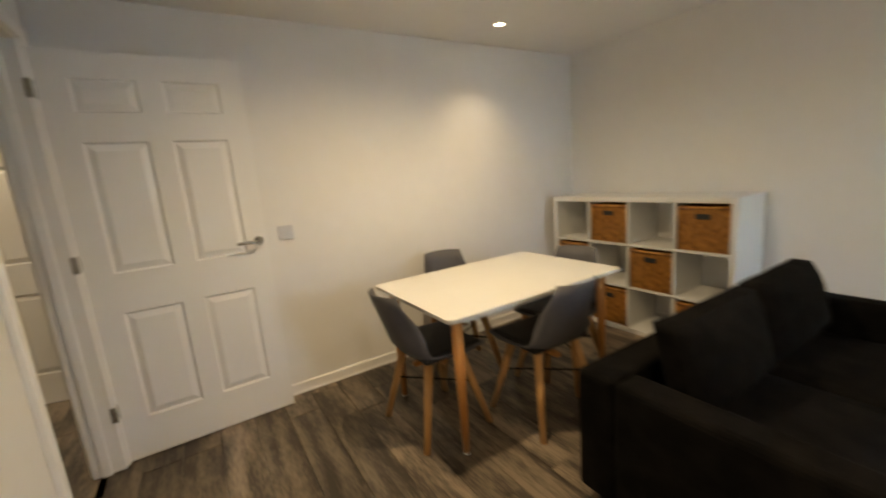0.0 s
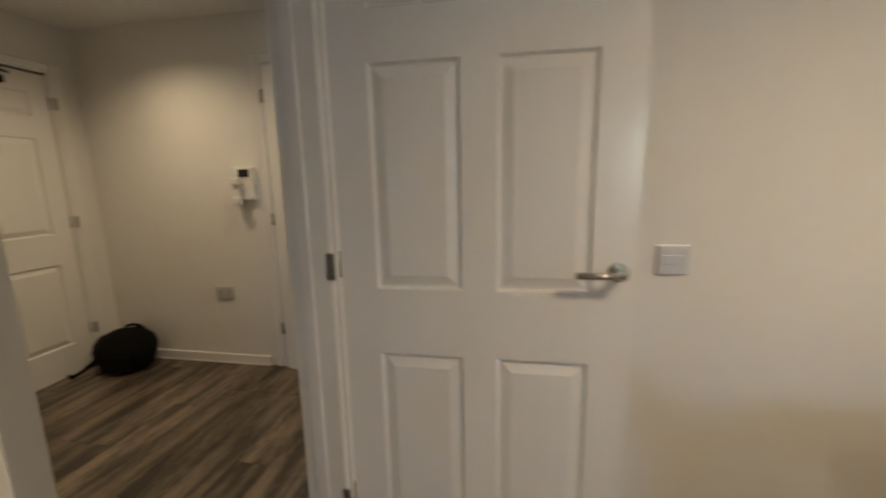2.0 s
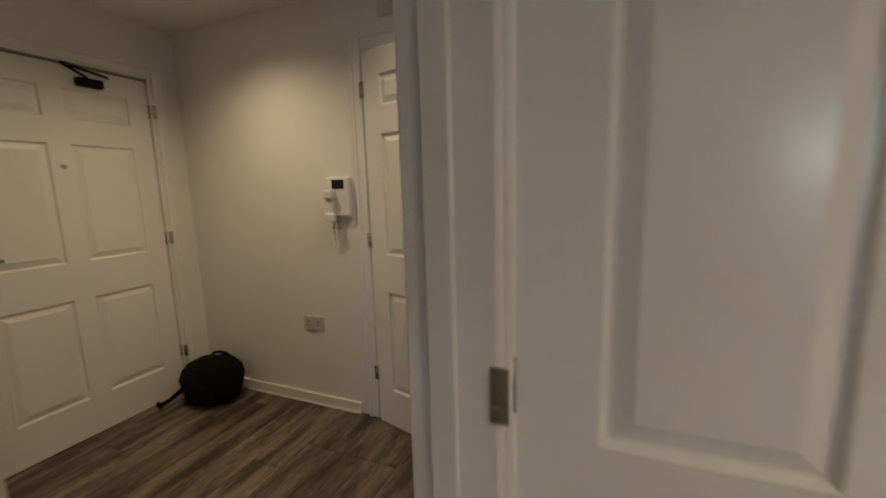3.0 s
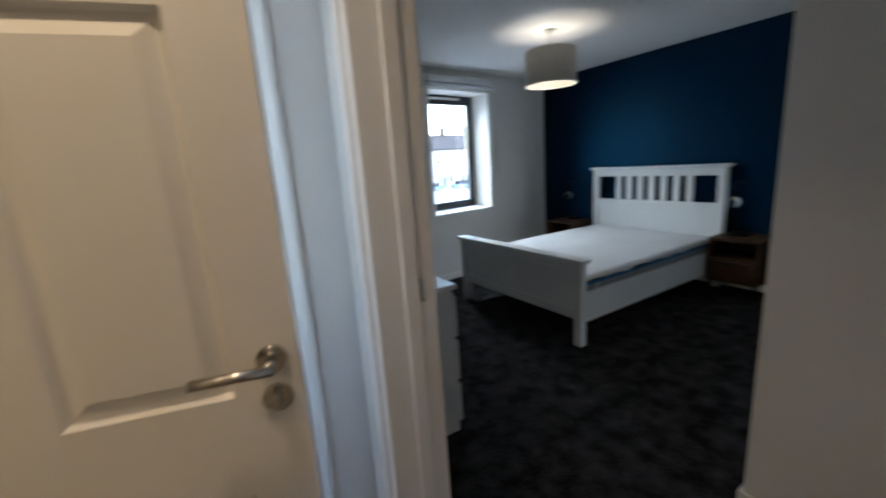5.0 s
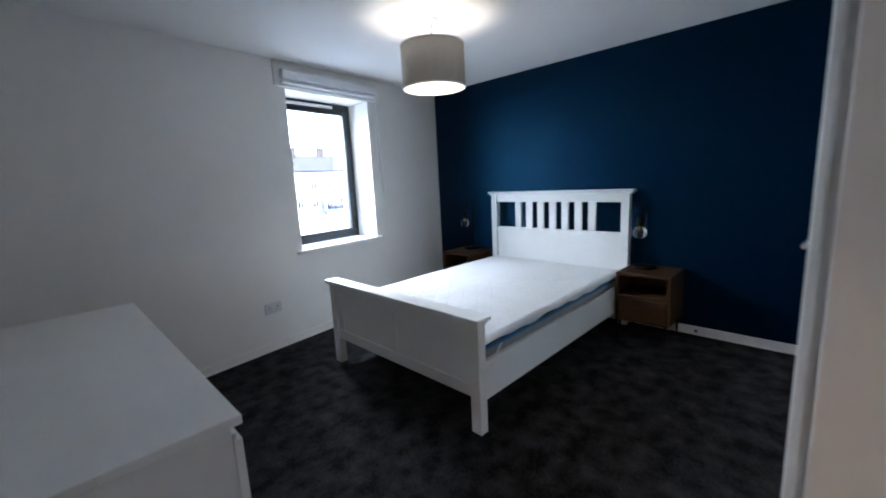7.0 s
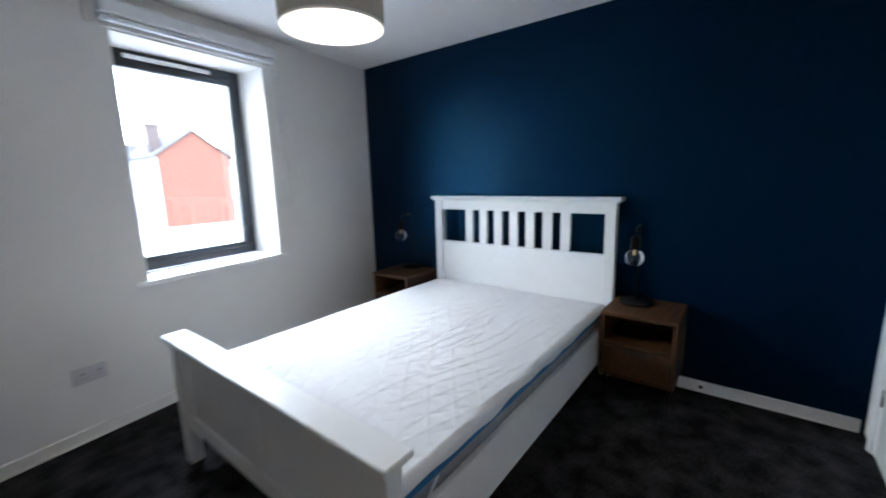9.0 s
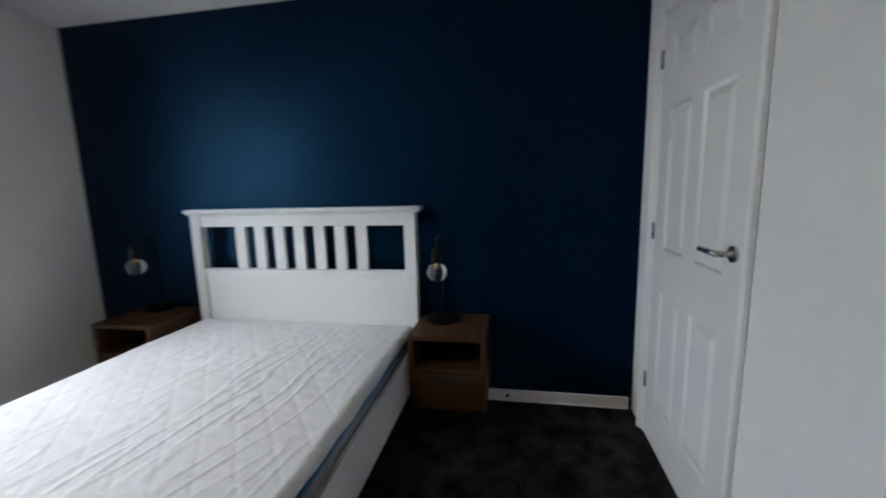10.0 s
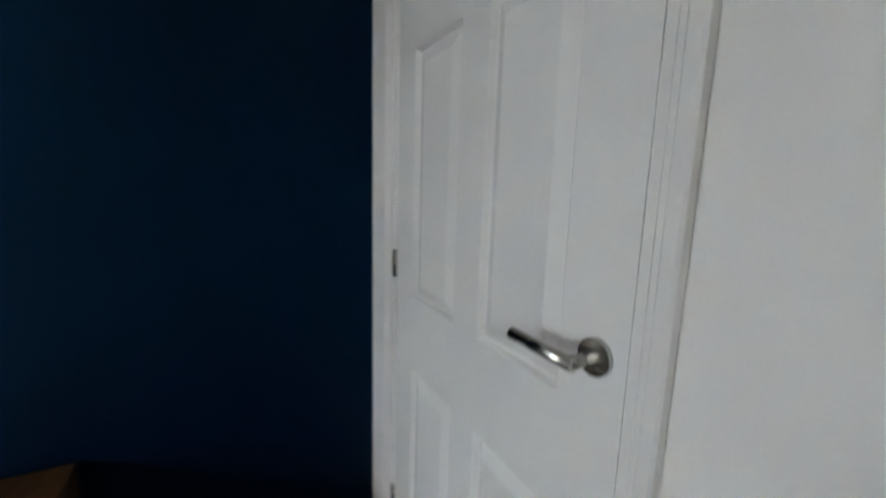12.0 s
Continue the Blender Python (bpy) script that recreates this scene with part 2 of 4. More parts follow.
structure("ceiling_bedroom", boxes((-0.52, 3.7, 3.275, 8.15, CEIL, CEIL + 0.2)), M_CEIL, "white painted bedroom ceiling", "ceiling")

# living room shell
structure("wall_living_north", boxes((-0.55, 3.3, 3.20, 3.33, 0, CEIL)), M_WALL, "off-white painted dining wall", "wall")
structure("wall_living_east", boxes((3.12, 3.3, -2.6, 3.20, 0, CEIL)), M_WALL, "off-white painted wall behind the shelf", "wall")
structure("wall_living_south", boxes((-0.68, 1.9, -2.6, -2.4, 0, CEIL), (3.0, 3.12, -2.6, -2.4, 0, CEIL), (1.9, 3.0, -2.6, -2.4, 0, 0.95),
          (1.9, 3.0, -2.6, -2.4, 2.1, CEIL)), M_WALL, "off-white painted window wall of the living room", "wall")
structure("wall_living_west", boxes((-0.68, -0.55, -2.4, 2.228, 0, CEIL), (-0.68, -0.55, 2.228, 3.05, HEAD + 0.03, CEIL), (-0.68, -0.55, 3.05, 3.34, 0, CEIL)),
          M_WALL, "off-white painted wall with the hall doorway", "wall")
# hall shell
structure("wall_hall_north", boxes((-3.28, -1.673, 4.43, 4.56, 0, CEIL), (-1.673, -0.775, 4.43, 4.56, HEAD + 0.03, CEIL), (-0.775, -0.60, 4.43, 4.56, 0, CEIL)),
          M_WALL, "off-white painted hall wall with the intercom", "wall")
structure("wall_hall_west", boxes((-3.28, -3.08, 2.7, 3.24, 0, CEIL), (-3.28, -3.08, 3.24, 4.266, HEAD + 0.03, CEIL), (-3.28, -3.08, 4.266, 4.43, 0, CEIL)),
          M_WALL, "off-white painted wall round the entrance door", "wall")
structure("wall_hall_south", boxes((-3.28, -1.45, 2.7, 2.84, 0, CEIL), (-1.58, -1.45, 1.0, 2.7, 0, CEIL)), M_WALL, "off-white painted hall corner wall", "wall")
structure("wall_hall_end", boxes((-1.58, -0.68, 0.9, 1.0, 0, CEIL)), M_WALL, "off-white painted end wall of the hall", "wall")
# The opening in this back wall is added to let cool light in.
structure("wall_bathroom_back", boxes((-1.8, -1.5, 5.2, 5.3, 0, CEIL), (-0.8, -0.62, 5.2, 5.3, 0, CEIL), (-1.5, -0.8, 5.2, 5.3, 0, 1.1), (-1.5, -0.8, 5.2, 5.3, 2.1, CEIL), (-1.8, -1.72, 4.56, 5.2, 0, CEIL)),
          M_WALL, "plain bathroom wall with an added, unseen opening", "wall")
structure("wall_landing", boxes((-3.36, -3.285, 2.7, 4.6, 0, CEIL + 0.1)), M_WALL, "plain wall outside the entrance door", "wall")
# bedroom shell
BED_HI = 4.325  # far jamb of the bedroom doorway
structure("wall_bedroom_west", boxes((-0.60, -0.44, 3.40, 3.44, 0, CEIL), (-0.60, -0.44, 3.44, BED_HI, HEAD + 0.03, CEIL), (-0.60, -0.44, BED_HI, 7.6, 0, CEIL)),
          M_WALL, "off-white painted wall with the bedroom doorway", "wall")
structure("wall_alcove_south", boxes((-0.60, 0.81, 3.335, 3.40, 0, CEIL)), M_WALL, "off-white painted wall behind the open bedroom door", "wall")
CUP = 4.0  # face of the cupboard wall
structure("wall_pier", boxes((0.69, 1.04, CUP - 0.1, CUP - 0.018, 0, CEIL), (0.69, 0.81, 3.40, CUP - 0.1, 0, CEIL)), M_WALL, "white painted wall corner beside the bedroom door", "wall")
structure("wall_cupboards", boxes((1.04, 1.92, CUP - 0.1, CUP, HEAD + 0.03, CEIL), (1.92, 2.452, CUP - 0.1, CUP, 0, CEIL),
          (2.452, 3.29, CUP - 0.1, CUP, HEAD + 0.03, CEIL), (3.29, 3.49, CUP - 0.1, CUP, 0, CEIL)),
          M_WALL, "white painted wall with two cupboard doors", "wall")
structure("wall_blue", boxes((3.49, 3.70, 3.28, 8.12, 0, CEIL)), M_BLUE, "dark navy blue painted feature wall", "wall")
WY = 7.46  # face of the window wall where x is 2; the wall runs askew to the others
SKEW = Matrix.Translation((2.0, WY, 0)) @ pose(0, 0, 0, 0, 0, 7.4) @ Matrix.Translation((-2.0, -WY, 0))
WX0, WX1, WZ0, WZ1 = 1.435, 2.36, 0.782, 2.20
WB = WY + 0.40  # outer face
structure("wall_bedroom_north", boxes((-0.56, WX0, WY, WB, 0, CEIL - 0.001), (WX1, 3.64, WY, WB, 0, CEIL - 0.001), (WX0, WX1, WY, WB, 0, WZ0), (WX0, WX1, WY, WB, WZ1, CEIL - 0.001)),
          M_WALL, "white painted window wall with a deep reveal", "wall").matrix_world = SKEW


def skirting(name, x0, y0, x1, y1, nx, ny):
    """A skirting board along a wall face; (nx, ny) points into the room."""
    bm = bmesh.new()
    d = 0.015
    xs, ys = sorted((x0, x1, x0 + nx * d, x1 + nx * d)), sorted((y0, y1, y0 + ny * d, y1 + ny * d))
    box(bm, xs[0], xs[-1], ys[0], ys[-1], 0.001, 0.072, bevel=0.004)
    bx = sorted((x0 + nx * d, x1 + nx * d, x0 + nx * (d + 0.008), x1 + nx * (d + 0.008)))
    by = sorted((y0 + ny * d, y1 + ny * d, y0 + ny * (d + 0.008), y1 + ny * (d + 0.008)))
    box(bm, bx[0] + abs(ny) * 0.003, bx[-1] - abs(ny) * 0.003, by[0] + abs(nx) * 0.003, by[-1] - abs(nx) * 0.003, 0.001, 0.010, bevel=0.002)
    return structure(name, bm, M_TRIM, "white painted skirting board", "skirting board")


for i, r in enumerate([(-0.54, 3.20, 3.12, 3.20, 0, -1), (3.12, 3.18, 3.12, -2.4, -1, 0), (-0.55, -2.4, -0.55, 2.18, 1, 0), (-3.08, 4.43, -1.77, 4.43, 0, -1),
                       (-3.08, 2.84, -1.47, 2.84, 0, 1), (-1.45, 1.0, -1.45, 2.83, 1, 0), (3.49, 4.02, 3.49, 7.63, -1, 0),
                       (-0.44, BED_HI + 0.07, -0.44, 7.13, 1, 0), (0.69, 3.42, 0.69, CUP - 0.019, -1, 0), (0.677, CUP - 0.018, 1.0, CUP - 0.018, 0, 1), (1.96, CUP, 2.42, CUP, 0, 1), (-0.42, 3.40, 0.67, 3.40, 0, 1)]):
    skirting("baseboard_%d" % (i + 1), *r)
skirting("baseboard_window", -0.44, WY, 3.50, WY, 0, -1).matrix_world = SKEW


# ---- doors ----
def frustum(w, h, t, slope=0.026, rise=0.012):
    """A raised door panel, moulded on both faces, centred on its own origin and standing in the x-z plane."""
    bm = bmesh.new()
    for s in (-1, 1):
        rings = []
        for inset, y in ((0.0, t / 2 + 0.0005), (0.007, t / 2 - rise), (0.013, t / 2 - rise), (0.016 + slope, t / 2 - 0.001)):
            a, b = w / 2 - inset, h / 2 - inset
            rings.append([bm.verts.new((x, s * y, z)) for x, z in ((-a, -b), (a, -b), (a, b), (-a, b))])
        for lo, hi in zip(rings, rings[1:]):
            for i in range(4):
                bm.faces.new((lo[i], lo[(i + 1) % 4], hi[(i + 1) % 4], hi[i]))
        bm.faces.new(rings[-1])
    return bm


def lever_handle(parent, x, z, y, side, way, lock=False, mat=None):
    """A lever on a round rose at (x, z) of a leaf, on the face at y; way: where the lever points along x."""
    mat = mat or M_STEEL
    h = part("handle", rod(bmesh.new(), (x, y, z), (x, y + side * 0.009, z), 0.026, n=26), mat, parent, "brushed steel lever handle on a round rose")
    bm = bmesh.new()
    rod(bm, (x, y + side * 0.009, z), (x, y + side * 0.052, z), 0.0095)
    rod(bm, (x - way * 0.008, y + side * 0.052, z), (x + way * 0.118, y + side * 0.052, z), 0.0095)
    part("lever", bm, mat, h)
    if lock:
        bm = rod(bmesh.new(), (x, y, z - 0.075), (x, y + side * 0.009, z - 0.075), 0.026, n=26)
        box(bm, x - 0.006, x + 0.006, *sorted((y + side * 0.009, y + side * 0.026)), z - 0.092, z - 0.058, bevel=0.002)
        part("thumbturn", bm, mat, parent, "steel bathroom thumbturn")


def panel_door(name, m, label, w=DOOR_W, hinge_side=1, lever_way=-1, faces=(-1, 1), lock=False, category="door", plate=0.006, hz=1.068):
    """A six-panel moulded door. Local x runs from the hinge (0) to the leading edge (w), the leaf is centred on y = 0."""
    d = thing(name, m, label, category)
    d["kind"] = "structure"
    T = 0.042
    zs = (0.008, 0.225, 0.80, 1.005, 1.64, 1.775, 1.93, DOOR_H)
    st = 0.115
    mid0, mid1 = w / 2 - 0.05, w / 2 + 0.05
    cells = []
    for z0, z1 in ((zs[1], zs[2]), (zs[3], zs[4]), (zs[5], zs[6])):
        cells += [(st, mid0, z0, z1), (mid1, w - st, z0, z1)]
    rows = [(0.002, st, -T / 2, T / 2, zs[0], zs[7]), (w - st, w, -T / 2, T / 2, zs[0], zs[7])]
    for z0, z1 in ((zs[0], zs[1]), (zs[2], zs[3]), (zs[4], zs[5]), (zs[6], zs[7])):
        rows.append((st, w - st, -T / 2, T / 2, z0, z1))
    for z0, z1 in ((zs[1], zs[2]), (zs[3], zs[4]), (zs[5], zs[6])):
        rows.append((mid0, mid1, -T / 2, T / 2, z0, z1))
    part("leaf", boxes(*rows), M_DOOR, d)
    made = {}
    for x0, x1, z0, z1 in cells:
        key = round(z1 - z0, 3)
        if key not in made:
            made[key] = mesh_of("panel", frustum(x1 - x0, z1 - z0, T), M_DOOR)
        share("panel", made[key], d, pose((x0 + x1) / 2, 0, (z0 + z1) / 2))
    for s in faces:
        lever_handle(d, w - 0.046, hz, s * T / 2, s, lever_way, lock and s == faces[0])
    for z in (0.305, 1.08, 1.87):
        bm = boxes((-0.022, 0.003, hinge_side * (T / 2 + plate) - 0.002, hinge_side * (T / 2 + plate) + 0.002, z - 0.04, z + 0.04), bevel=0.0008)
        rod(bm, (0, hinge_side * (T / 2 + 0.006), z - 0.04), (0, hinge_side * (T / 2 + 0.006), z + 0.04), 0.006)
        for k in (-0.03, 0.0, 0.03):
            rod(bm, (-0.011, hinge_side * (T / 2 + plate + 0.0018), z + k), (-0.011, hinge_side * (T / 2 + plate + 0.003), z + k), 0.004, n=8)
        part("hinge", bm, M_STEEL, d, "steel butt hinge")
    return d


def door_frame(name, axis, at0, at1, lo, hi, top, arch0=True, arch1=True, stop=None, aw=0.065):
    """Lining and architraves of a doorway from lo to hi along the wall; the wall is at0..at1 thick. axis: 'x' when the wall runs along x."""
    f = thing(name, pose(0, 0, 0), "white painted door lining with moulded architrave", "door frame")
    f["kind"] = "structure"

    def put(pname, a0, a1, n0, n1, z0, z1, bevel=0.004):
        r = (a0, a1, n0, n1, z0, z1) if axis == "x" else (n0, n1, a0, a1, z0, z1)
        part(pname, boxes(r, bevel=bevel), M_TRIM, f)
    t = 0.028
    e = 0.004
    put("lining", lo - 0.001, lo + t, at0 - e, at1 + e, 0.001, top)
    put("lining", hi - t, hi + 0.001, at0 - e, at1 + e, 0.001, top)
    put("lining", lo + t, hi - t, at0 - e, at1 + e, top - t, top)
    if stop:
        put("stop", lo + t, lo + t + 0.012, *stop, 0.001, top - t, 0.002)
        put("stop", hi - t - 0.012, hi - t, *stop, 0.001, top - t, 0.002)
        put("stop", lo + t + 0.012, hi - t - 0.012, *stop, top - t - 0.012, top - t, 0.002)
    for on, face, s in ((arch0, at0, -1), (arch1, at1, 1)):
        if not on:
            continue
        n0, n1 = sorted((face, face + s * 0.016))
        m0, m1 = sorted((face, face + s * 0.022))
        for a0, a1, b0, b1 in ((lo + 0.006 - aw, lo + 0.006, lo + 0.003 - aw, lo - aw + 0.026), (hi - 0.006, hi - 0.006 + aw, hi + aw - 0.026, hi - 0.003 + aw)):
            put("architrave", a0, a1, n0, n1, 0.001, top + aw - 0.02, 0.005)
            put("architrave", b0, b1, m0, m1, 0.001, top + aw - 0.018, 0.004)
        put("architrave", lo + 0.008, hi - 0.008, n0, n1, top - 0.02, top + aw - 0.02, 0.005)
    return f


TOP = HEAD + 0.028
# hall doorway of the living room, leaf folded back along the dining wall
door_frame("door_frame_1", "y", -0.68, -0.55, 2.228, 3.05, TOP, stop=(-0.645, -0.605))
panel_door("door_1", pose(-0.537, 3.083, 0, 0, 0, 1.0), "white six-panel door standing open against the dining wall", w=0.838, hinge_side=-1, lever_way=-1, plate=0.044)
# bathroom door, ajar towards the hall
door_frame("door_frame_2", "x", 4.43, 4.56, -1.648, -0.79, TOP, arch1=False, stop=(4.49, 4.52))
panel_door("door_2", pose(-1.612, 4.412, 0, 0, 0, -15.0), "white six-panel bathroom door left ajar into the hall", w=0.838, hinge_side=-1, lock=True)
# entrance door with a closer
door_frame("door_frame_3", "y", -3.18, -3.08, 3.24, 4.266, TOP, arch0=False, stop=(-3.165, -3.15), aw=0.05)
ent = panel_door("door_3", pose(-3.115, 4.236, 0, 0, 0, -90), "white six-panel entrance door, shut, with a closer", w=0.95, hinge_side=1, faces=(1,), plate=0.042)
bm = boxes((0.25, 0.37, 0.022, 0.068, 1.95, 1.995), bevel=0.006)
part("closer_body", bm, M_BLACK, ent, "dark metal overhead door closer")
bm = bmesh.new()
rod(bm, (0.33, 0.06, 2.0), (0.50, 0.20, 2.012), 0.007)
rod(bm, (0.50, 0.20, 2.012), (0.22, 0.05, 2.02), 0.007)
part("closer_arm", bm, M_BLACK, ent)
part("spyhole", rod(bmesh.new(), (0.475, 0.02, 1.52), (0.475, 0.028, 1.52), 0.012), M_STEEL, ent, "small steel spyhole")
# bedroom door, open into the room
door_frame("door_frame_4", "y", -0.60, -0.44, 3.44, BED_HI, TOP, stop=(-0.53, -0.49))
panel_door("door_4", pose(-0.425, 3.455, 0, 0, 0, 5.0), "white six-panel bedroom door standing wide open", hinge_side=-1, lever_way=-1)
# cupboard doors
door_frame("door_frame_5", "x", CUP - 0.1, CUP, 2.452, 3.29, TOP, arch0=False, stop=(CUP - 0.085, CUP - 0.06), aw=0.034)
panel_door("door_5", pose(3.255, CUP - 0.02, 0, 0, 0, 180), "white six-panel cupboard door, shut, beside the blue wall", hz=1.087, w=0.7745, hinge_side=-1, lever_way=-1, faces=(-1,))
door_frame("door_frame_6", "x", CUP - 0.1, CUP, 1.04, 1.92, TOP, arch0=False, stop=(CUP - 0.085, CUP - 0.06), aw=0.03)
panel_door("door_6", pose(1.07, CUP - 0.02, 0, 0, 0, 0), "white six-panel cupboard door, shut, in the bedroom", w=0.82, hinge_side=1, lever_way=-1, faces=(1,))


def strike(m, label, w=0.024):
    s = thing("strike_plate", m, label, "strike plate")
    s["kind"] = "structure"
    part("plate", boxes((-w / 2, w / 2, -0.0015, 0.002, -0.03, 0.03), bevel=0.001), M_STEEL, s)
    part("slot", boxes((-0.006, 0.006, -0.0035, -0.001, -0.013, 0.013)), M_SLOT, s)


strike(pose(-0.497, BED_HI - 0.031, 1.085), "steel strike plate in the bedroom door lining", 0.05)
strike(pose(-0.818, 4.455, 1.06, 0, 0, -90), "steel strike plate in the bathroom door lining", 0.05)

# ---- bedroom window ----
win = thing("window_1", SKEW, "anthracite window with one clear pane in a white reveal", "window")
win["kind"] = "structure"
fy0, fy1 = WY + 0.285, WY + 0.355
fw = 0.062
part("window_frame", boxes((WX0 + 0.003, WX0 + fw, fy0, fy1, WZ0 + 0.03, WZ1 - 0.003), (WX1 - fw, WX1 - 0.003, fy0, fy1, WZ0 + 0.03, WZ1 - 0.003),
     (WX0 + fw, WX1 - fw, fy0, fy1, WZ0 + 0.03, WZ0 + 0.085), (WX0 + fw, WX1 - fw, fy0, fy1, WZ1 - 0.07, WZ1 - 0.003), bevel=0.004), M_ANTHRACITE, win)
sx0, sx1, sz0, sz1 = WX0 + fw + 0.001, WX1 - fw - 0.001, WZ0 + 0.086, WZ1 - 0.071
sw = 0.04
part("sash", boxes((sx0, sx0 + sw, fy0 - 0.012, fy1 - 0.02, sz0, sz1), (sx1 - sw, sx1, fy0 - 0.012, fy1 - 0.02, sz0, sz1),
     (sx0 + sw, sx1 - sw, fy0 - 0.012, fy1 - 0.02, sz0, sz0 + sw), (sx0 + sw, sx1 - sw, fy0 - 0.012, fy1 - 0.02, sz1 - sw, sz1), bevel=0.005), M_ANTHRACITE, win)
pane = part("pane", boxes((sx0 + sw, sx1 - sw, fy0 + 0.03, fy0 + 0.036, sz0 + sw, sz1 - sw)), M_GLASS, win, "clear glass pane")
pane.visible_shadow = False
part("trickle_vent", boxes((1.60, 2.13, fy0 - 0.018, fy0 + 0.002, WZ1 - 0.055, WZ1 - 0.028), bevel=0.004), M_PLASTIC, win, "pale trickle vent")
part("window_handle", boxes((sx1 - 0.03, sx1 - 0.012, fy0 - 0.05, fy0 - 0.010, 1.0, 1.03), (sx1 - 0.03, sx1 - 0.014, fy0 - 0.05, fy0 - 0.036, 0.90, 1.03), bevel=0.003), M_BLACK, win)
part("window_sill", boxes((WX0 - 0.06, WX1 + 0.05, WY - 0.035, WY, WZ0, WZ0 + 0.028), (WX0 + 0.001, WX1 - 0.001, WY, fy0 + 0.01, WZ0 + 0.001, WZ0 + 0.028), bevel=0.004), M_TRIM, win, "white painted window board")

bl = thing("roller_blind", SKEW, "white roller blind rolled up above the window", "blind")
bm = boxes((WX0 - 0.06, WX1 + 0.07, WY - 0.085, WY - 0.024, WZ1 + 0.062, WZ1 + 0.14), bevel=0.012, seg=3)
part("cassette", bm, M_FAB, bl, "white blind cassette")
part("batten", boxes((WX0 - 0.10, WX1 + 0.12, WY - 0.022, WY, WZ1 + 0.01, CEIL - 0.003), bevel=0.003), M_WALL, bl, "white painted fixing board up to the ceiling")
part("bottom_bar", boxes((WX0 - 0.055, WX1 + 0.065, WY - 0.066, WY - 0.030, WZ1 + 0.03, WZ1 + 0.056), bevel=0.006, seg=2), M_FAB, bl)
bm = bmesh.new()
cx = WX1 + 0.06
loop = [(cx + dxx, WY - 0.03, z) for dxx, z in ((0.0, 2.2), (0.008, 1.7), (0.022, 1.35), (0.045, 1.20), (0.065, 1.17), (0.08, 1.20), (0.075, 1.45), (0.055, 1.8), (0.03, 2.2))]
tube(bm, loop, 0.0055, 8)
part("chain", bm, M_PLASTIC, bl, "white bead chain")

# ---- living room window, behind the walk ----
w2 = thing("window_2", pose(0, 0, 0), "anthracite living room window with two panes", "window")
w2["kind"] = "structure"
part("window_frame", boxes((1.9, 1.97, -2.55, -2.48, 0.95, 2.1), (2.93, 3.0, -2.55, -2.48, 0.95, 2.1), (2.42, 2.48, -2.55, -2.48, 1.02, 2.03), (1.97, 2.93, -2.55, -2.48, 0.95, 1.02),
     (1.97, 2.93, -2.55, -2.48, 2.03, 2.1), bevel=0.004), M_ANTHRACITE, w2)
for a, b in ((1.97, 2.42), (2.48, 2.93)):
    pn = part("pane", boxes((a, b, -2.52, -2.514, 1.02, 2.03)), M_GLASS, w2)
    pn.visible_shadow = False


# ---- fixtures ----
def wall_plate(name, m, w, h, label, category, kind):
    """A moulded plate that faces local -y."""
    s = thing(name, m, label, category)
    part("plate", boxes((-w / 2, w / 2, -0.010, 0.0, -h / 2, h / 2), bevel=0.003, seg=2), M_PLATE, s)
    if kind == "switch":
        for k in (-0.014, 0.014):
            part("rocker", boxes((k - 0.012, k + 0.012, -0.0135, -0.009, -0.014, 0.014), bevel=0.001), M_PLATE, s)
    else:
        for k in (-w / 4, w / 4):
            part("pin_holes", boxes((k - 0.004, k + 0.004, -0.0112, -0.009, 0.002, 0.014), (k - 0.015, k - 0.008, -0.0112, -0.009, -0.016, -0.012), (k + 0.008, k + 0.015, -0.0112, -0.009, -0.016, -0.012)), M_SLOT, s)
            part("rocker", boxes((k - 0.006, k + 0.006, -0.0135, -0.009, 0.020, 0.034), bevel=0.001), M_PLATE, s)
    return s


wall_plate("light_switch", pose(0.43, 3.20, 1.081), 0.088, 0.088, "satin grey double light switch beside the open door", "light switch", "switch")
wall_plate("power_socket", pose(-2.09, 4.43, 0.545), 0.148, 0.088, "satin grey double power socket on the hall wall", "power socket", "socket")
wall_plate("power_socket", SKEW @ pose(1.09, WY, 0.37), 0.148, 0.088, "satin grey double power socket below the bedroom window", "power socket", "socket")
wall_plate("door_chime", pose(-1.475, 4.43, 2.27), 0.11, 0.11, "small grey chime box above the bathroom door", "door chime", "switch")

ic = thing("intercom", pose(-1.825, 4.43, 1.31), "white video intercom handset with a small dark screen", "intercom")
part("body", boxes((-0.075, 0.075, -0.035, 0, -0.10, 0.12), bevel=0.008, seg=2), M_PLASTIC, ic)
part("screen", boxes((-0.035, 0.045, -0.038, -0.034, 0.055, 0.105), bevel=0.001), M_SCREEN, ic, "dark video screen")
hs = boxes((-0.066, -0.018, -0.062, -0.036, -0.10, 0.03), bevel=0.008, seg=2)
box(hs, -0.070, -0.012, -0.075, -0.036, 0.0, 0.05, bevel=0.008, seg=2)
box(hs, -0.070, -0.012, -0.075, -0.036, -0.13, -0.08, bevel=0.008, seg=2)
part("handset", hs, M_PLASTIC, ic)
bm = bmesh.new()
pts = [(-0.04 + 0.014 * math.cos(k * 1.9), -0.025 + 0.012 * math.sin(k * 1.9), -0.11 - 0.0045 * k) for k in range(34)]
tube(bm, pts, 0.0035, 6)
part("coiled_cord", bm, M_PLASTIC, ic, "coiled white cord")


